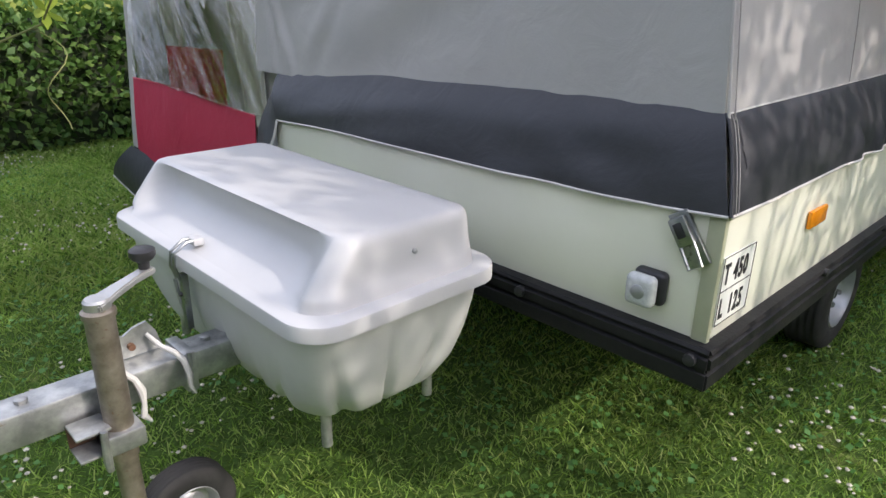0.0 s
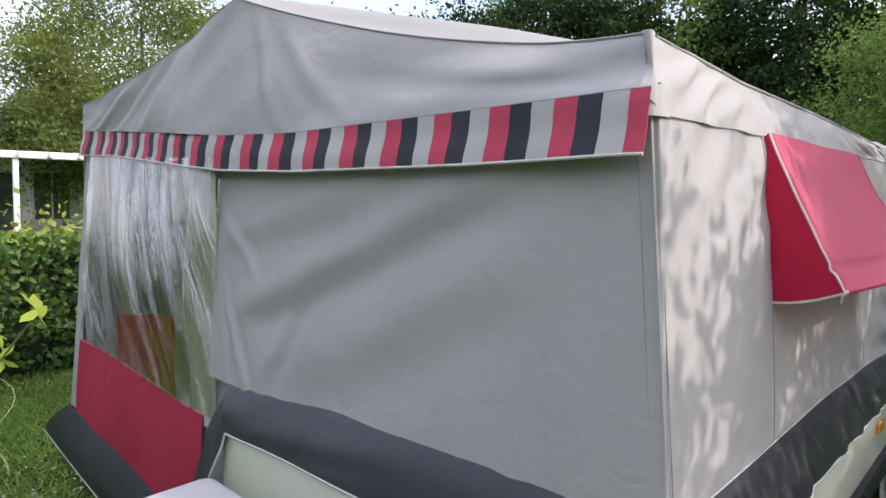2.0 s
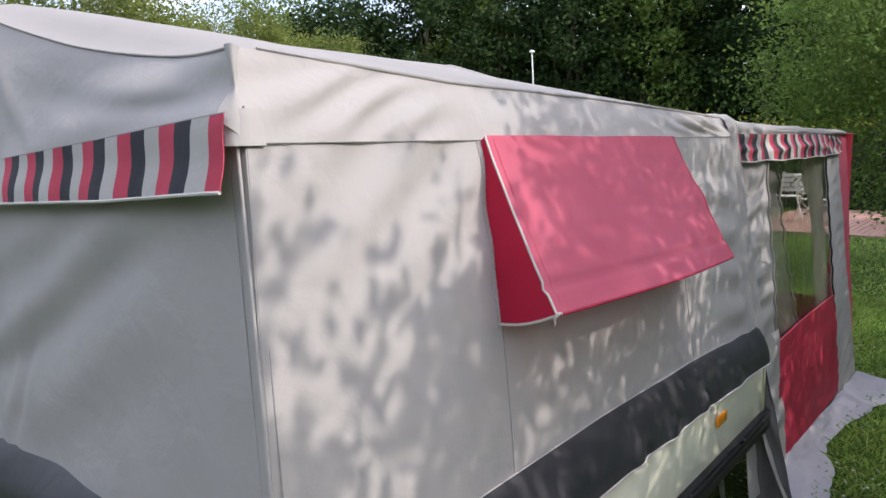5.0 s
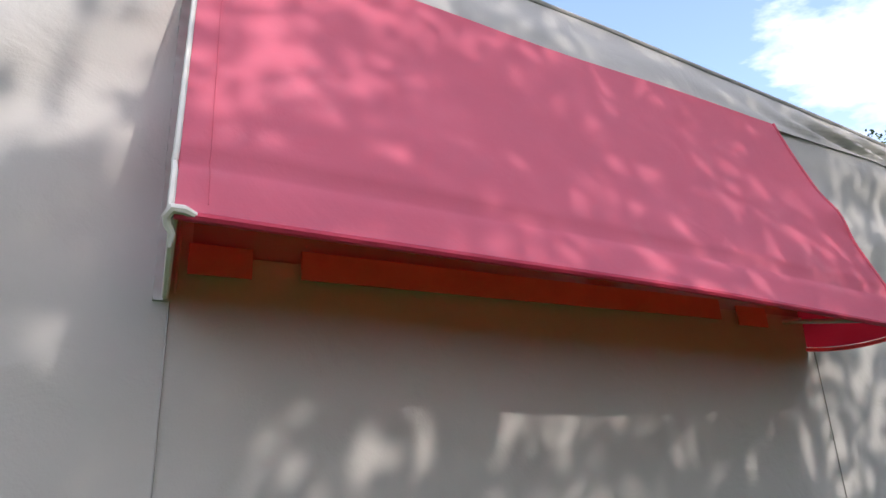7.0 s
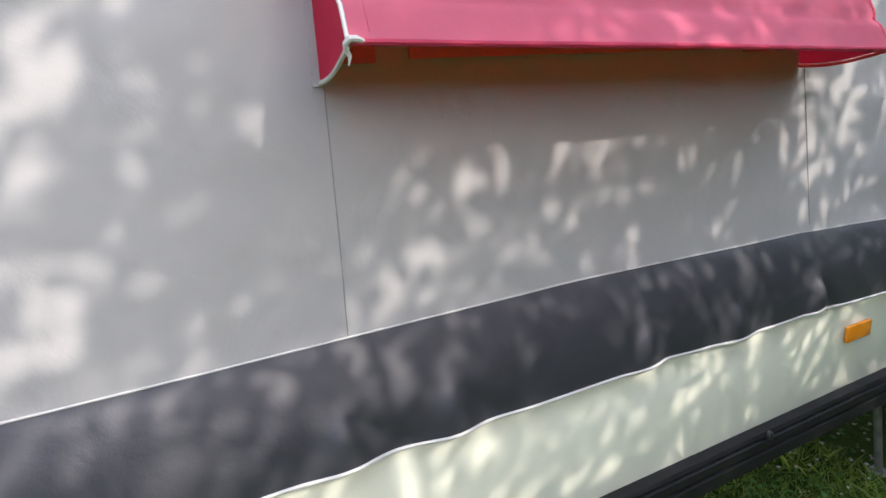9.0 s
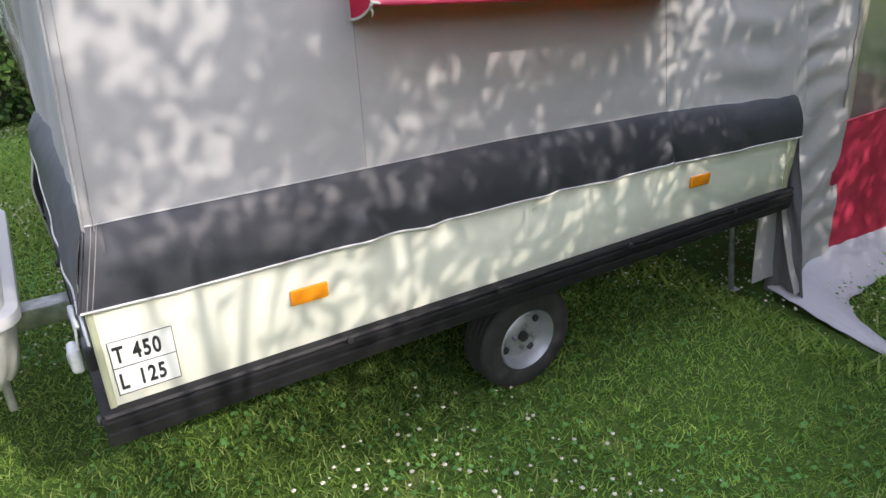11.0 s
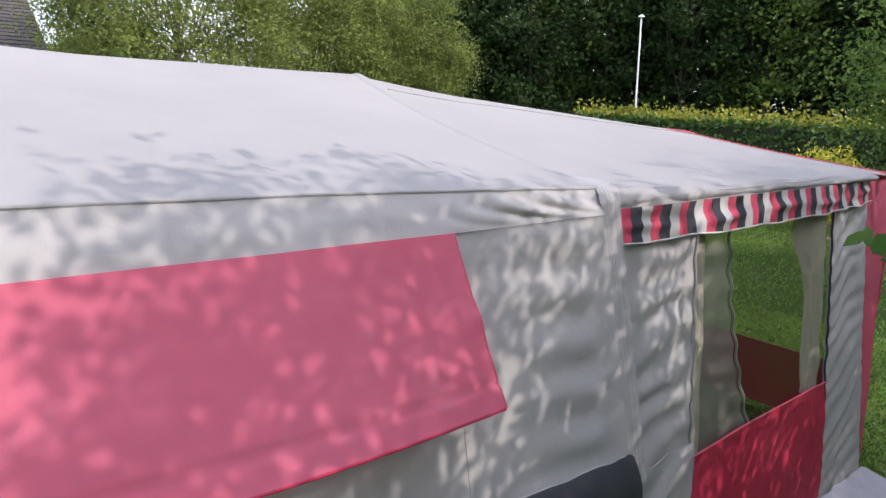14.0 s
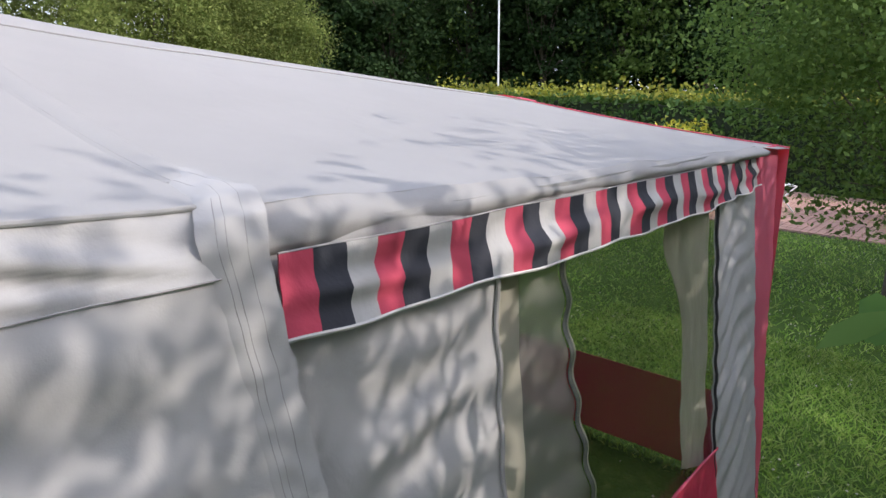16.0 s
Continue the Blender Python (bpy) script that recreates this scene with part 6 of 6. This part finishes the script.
def fruit_tree():
    """A young fruit tree beside the awning, its lower branches reaching into view."""
    t = thing("fruit_tree", "young fruit tree with glossy green leaves", "tree", (3.3, -1.75, 0))
    rng = np.random.default_rng(61)
    part("trunk", tube([(0, 0, 0), (0.02, 0.0, 0.7), (-0.03, 0.03, 1.4), (0, 0.05, 2.6)], [0.05, 0.042, 0.033, 0.015], 10), M_BARK, t)
    base = Vector((3.3, -1.75, 0))
    ends = [((2.66, -0.50, 1.68), 1.3), ((2.30, -0.84, 1.36), 1.0), ((2.30, -0.89, 1.63), 1.3), ((2.12, -0.90, 1.12), 0.9), ((2.15, -1.03, 1.03), 0.8), ((2.10, -0.86, 1.08), 0.9), ((2.35, -0.80, 1.98), 1.6), ((2.32, -0.78, 1.82), 1.5), ((2.1, -1.13, 0.90), 0.7), ((2.28, -0.90, 1.22), 0.9),
            ((2.0, -1.0, 1.3), 1.0), ((1.95, -1.05, 1.15), 0.9), ((2.05, -0.95, 0.95), 0.7), ((1.9, -1.1, 0.8), 0.6), ((1.62, -1.08, 1.02), 0.8), ((1.38, -1.10, 0.98), 0.8), ((2.86, -0.66, 0.95), 0.8), ((3.3, -0.75, 2.2), 1.6), ((2.9, -1.0, 2.5), 1.7), ((2.55, -1.1, 2.25), 1.5), ((2.2, -1.25, 0.7), 0.5), ((3.5, -0.9, 1.8), 1.4), ((3.7, -1.2, 2.4), 1.6), ((3.0, -1.5, 2.9), 2.0), ((3.1, -1.0, 1.2), 0.9), ((2.95, -0.8, 1.9), 1.4), ((3.2, -1.0, 2.75), 1.9), ((2.6, -1.45, 2.6), 1.8)]
    leaves = []
    for (ex, ey, ez), z0 in ends:
        a, e = Vector((0, 0.02, z0)), Vector((ex, ey, ez)) - base
        m = (a + e) / 2 + Vector((0, 0, 0.10))
        pts = [a, a.lerp(m, 0.5), m, m.lerp(e, 0.5), e]
        br = tube(pts, [0.014, 0.011, 0.008, 0.006, 0.003], 6)
        part("branch", br, M_BARK, t)
        for k in range(46):
            f = rng.uniform(0.25, 1.02)
            i = min(3, int(f * 4))
            p = pts[i].lerp(pts[i + 1], f * 4 - i) + Vector(rng.normal(size=3)) * 0.055
            leaves.append(tuple(p))
    part("crown", leaf_mesh("crown", leaves, 0.084, rng, 0.25, 0.58, oval=True), M_APPLE, t)


fruit_tree()


def vine():
    """A vine shoot with lobed leaves and tendrils, near the path."""
    t = thing("vine_shoot", "yellow-green vine shoot with lobed leaves and curling tendrils", "vine", (-0.75, 1.62, 0.0))
    stem = [(-0.45, 0.5, 0.0), (-0.32, 0.4, 0.5), (-0.05, 0.15, 0.9), (0.16, -0.10, 1.02), (0.19, -0.27, 1.16)]
    part("stem", tube(stem, [0.006, 0.005, 0.004, 0.003, 0.002], 6), M_STALK, t)
    curl = [(0.16 + 0.05 * math.sin(k * 0.6) * (1 - k / 16), -0.10 - 0.02 * k / 4 + 0.03 * math.cos(k * 0.6), 1.0 - 0.018 * k) for k in range(14)]
    part("tendril", tube(curl, 0.0015, 5), M_STALK, t)

    def lobed(at, size, m):
        bm = bmesh.new()
        c = bm.verts.new((0, 0, 0))
        ring = []
        for k in range(30):
            a = 2 * math.pi * k / 30
            r = size * (0.62 + 0.26 * math.cos(5 * a) + 0.07 * math.cos(15 * a)) * (0.6 + 0.4 * abs(math.cos((a - math.pi) / 2)) ** 0.3 if abs(a - math.pi) > 0.3 else 0.45)
            ring.append(bm.verts.new((r * math.cos(a), r * math.sin(a), 0.16 * size * math.sin(3 * a) - 0.1 * r)))
        for k in range(30):
            bm.faces.new((c, ring[k], ring[(k + 1) % 30]))
        part("leaf", bm, M_VINE, t, m=Matrix.Translation(at) @ m)
    for at, s, e in (((0.20, -0.30, 1.20), 0.060, (60, 20, 30)), ((0.16, -0.13, 1.12), 0.055, (50, -20, 90)), ((0.17, -0.12, 1.05), 0.050, (80, 10, 150)), ((0.02, 0.08, 0.97), 0.050, (70, 30, 10)), ((-0.15, 0.24, 0.78), 0.04, (60, 0, 60))):
        lobed(at, s, pose(0, 0, 0, *e))


vine()


# ---- paving and the lawn's own growth ----
def paving():
    g = part("paving", box(12.4, 17.0, -0.5, 3.25, -0.05, 0.012), M_JOINT)
    tagged(g, "red brick terrace at the far end of the lawn", "paving", kind="structure")
    me = from_bm("brick", box(-0.098, 0.098, -0.048, 0.048, 0, 0.05, 0.004, 1))
    me.materials.append(M_PAVE)
    rng = random.Random(3)
    for i in range(15):
        for j in range(20):
            b = new("brick", me)
            b.parent = g
            b.matrix_basis = pose(12.52 + i * 0.204, 0.8 + j * 0.104, -0.022 + 0.003 * rng.random(), 0, 0, rng.uniform(-1, 1))
    verts, faces = [], []
    for i in range(22):
        for j in range(36):
            if i < 15 and 12 <= j < 32:
                continue
            x, y, n = 12.52 + i * 0.204, -0.45 + j * 0.104, len(verts)
            verts += [(x - 0.098, y - 0.048, 0.012), (x + 0.098, y - 0.048, 0.012), (x + 0.098, y + 0.048, 0.012), (x - 0.098, y + 0.048, 0.012)]
            verts += [(x - 0.094, y - 0.044, 0.027), (x + 0.094, y - 0.044, 0.027), (x + 0.094, y + 0.044, 0.027), (x - 0.094, y + 0.044, 0.027)]
            faces += [(n + 4, n + 5, n + 6, n + 7)] + [(n + k, n + (k + 1) % 4, n + 4 + (k + 1) % 4, n + 4 + k) for k in range(4)]
    rest = part("bricks", mesh_of("bricks", verts, faces, False), M_PAVE, g)
    rest["kind"] = "stuff"


paving()


def grass():
    rng = np.random.default_rng(71)

    def blades(n, x0, x1, y0, y1, h, w):
        x, y = rng.uniform(x0, x1, n), rng.uniform(y0, y1, n)
        a = rng.uniform(0, 2 * np.pi, n)
        hh = h * rng.uniform(0.45, 1.15, n)
        lx, ly = rng.normal(size=n) * 0.85 * hh, rng.normal(size=n) * 0.85 * hh
        z = np.array([ground_z(p, q) for p, q in zip(x, y)]) - 0.004
        ww = w * rng.uniform(0.6, 1.3, n)
        dx, dy = np.cos(a) * ww / 2, np.sin(a) * ww / 2
        v = np.stack([np.c_[x - dx, y - dy, z], np.c_[x + dx, y + dy, z], np.c_[x + dx * 0.7 + lx * 0.45, y + dy * 0.7 + ly * 0.45, z + hh * 0.6], np.c_[x + lx, y + ly, z + hh * 0.95], np.c_[x - dx * 0.7 + lx * 0.45, y - dy * 0.7 + ly * 0.45, z + hh * 0.6]], 1)
        under = ((x > 0.05) & (x < 5.05) & (y > 0.12) & (y < 3.05) & ~((x < 2.4) & (y < 1.5))) | ((x > 2.38) & (x < 4.75) & (y > -0.62) & (y > np.interp(x, [2.38, 2.5, 2.62, 2.73, 3.15, 3.45, 4.05, 4.75], [-0.45, -0.6, -0.32, -0.22, -0.17, -0.07, -0.16, -0.34])) & (y < 0.15))
        return v[~under].reshape(-1, 3)
    sets = [blades(170000, -2.2, 3.2, -1.8, 2.2, 0.028, 0.0042), blades(60000, 2.2, 7.5, -2.5, 2.0, 0.05, 0.009), blades(45000, -2.0, 1.2, 2.2, 5.0, 0.05, 0.009), blades(70000, 6.0, 17.0, -5.0, 7.0, 0.042, 0.013)]
    v = np.concatenate(sets)
    n = len(v) // 5
    me = bpy.data.meshes.new("grass")
    me.vertices.add(5 * n)
    me.vertices.foreach_set("co", v.ravel())
    me.loops.add(5 * n)
    me.loops.foreach_set("vertex_index", np.arange(5 * n, dtype=np.int32))
    me.polygons.add(n)
    me.polygons.foreach_set("loop_start", np.arange(0, 5 * n, 5, dtype=np.int32))
    me.update(calc_edges=True)
    tagged(part("grass", me, M_BLADE), "short green lawn grass", "grass", kind="stuff")
    # clover leaves among it
    n = 26000
    x, y = rng.uniform(-2.2, 4.5, n), rng.uniform(-2.0, 4.8, n)
    patch = np.array([nz(a * 1.6, b * 1.6, 4) for a, b in zip(x, y)]) > -0.15
    c = np.c_[x, y, 0.02 + 0.02 * rng.random(n)][patch]
    tagged(part("clover", leaf_mesh("clover", c, 0.017, rng, 1.2, 0.95), M_CLOVER), "clover leaves in the lawn", "clover", kind="stuff")
    # white blossoms
    verts, faces = [], []
    m = 0
    pts = []
    while m < 7000:
        a, b = (rng.uniform(-2.5, 3.2), rng.uniform(-1.6, 4.8)) if len(pts) < 4200 else (rng.uniform(-2.5, 12), rng.uniform(-3, 4.8))
        if nz(a * 0.9, b * 0.9, 6) > 0.0 + 0.25 * rng.random() - 0.12:
            pts.append((a, b))
            m += 1
        else:
            m += 0.12
    for a, b in pts:
        r = 0.0066 * rng.uniform(0.55, 1.3)
        z = ground_z(a, b) + rng.uniform(0.025, 0.05)
        k0 = len(verts)
        verts += [(a, b, z - r * 0.8), (a, b, z + r * 0.8)] + [(a + r * math.cos(q), b + r * math.sin(q), z + r * 0.1) for q in (0, 1.26, 2.51, 3.77, 5.03)]
        for k in range(5):
            faces += [(k0, k0 + 2 + (k + 1) % 5, k0 + 2 + k), (k0 + 1, k0 + 2 + k, k0 + 2 + (k + 1) % 5)]
    tagged(part("clover_blossoms", mesh_of("clover_blossoms", verts, faces), M_BLOOM), "small white clover blossoms in the lawn", "flowers", kind="stuff")


grass()
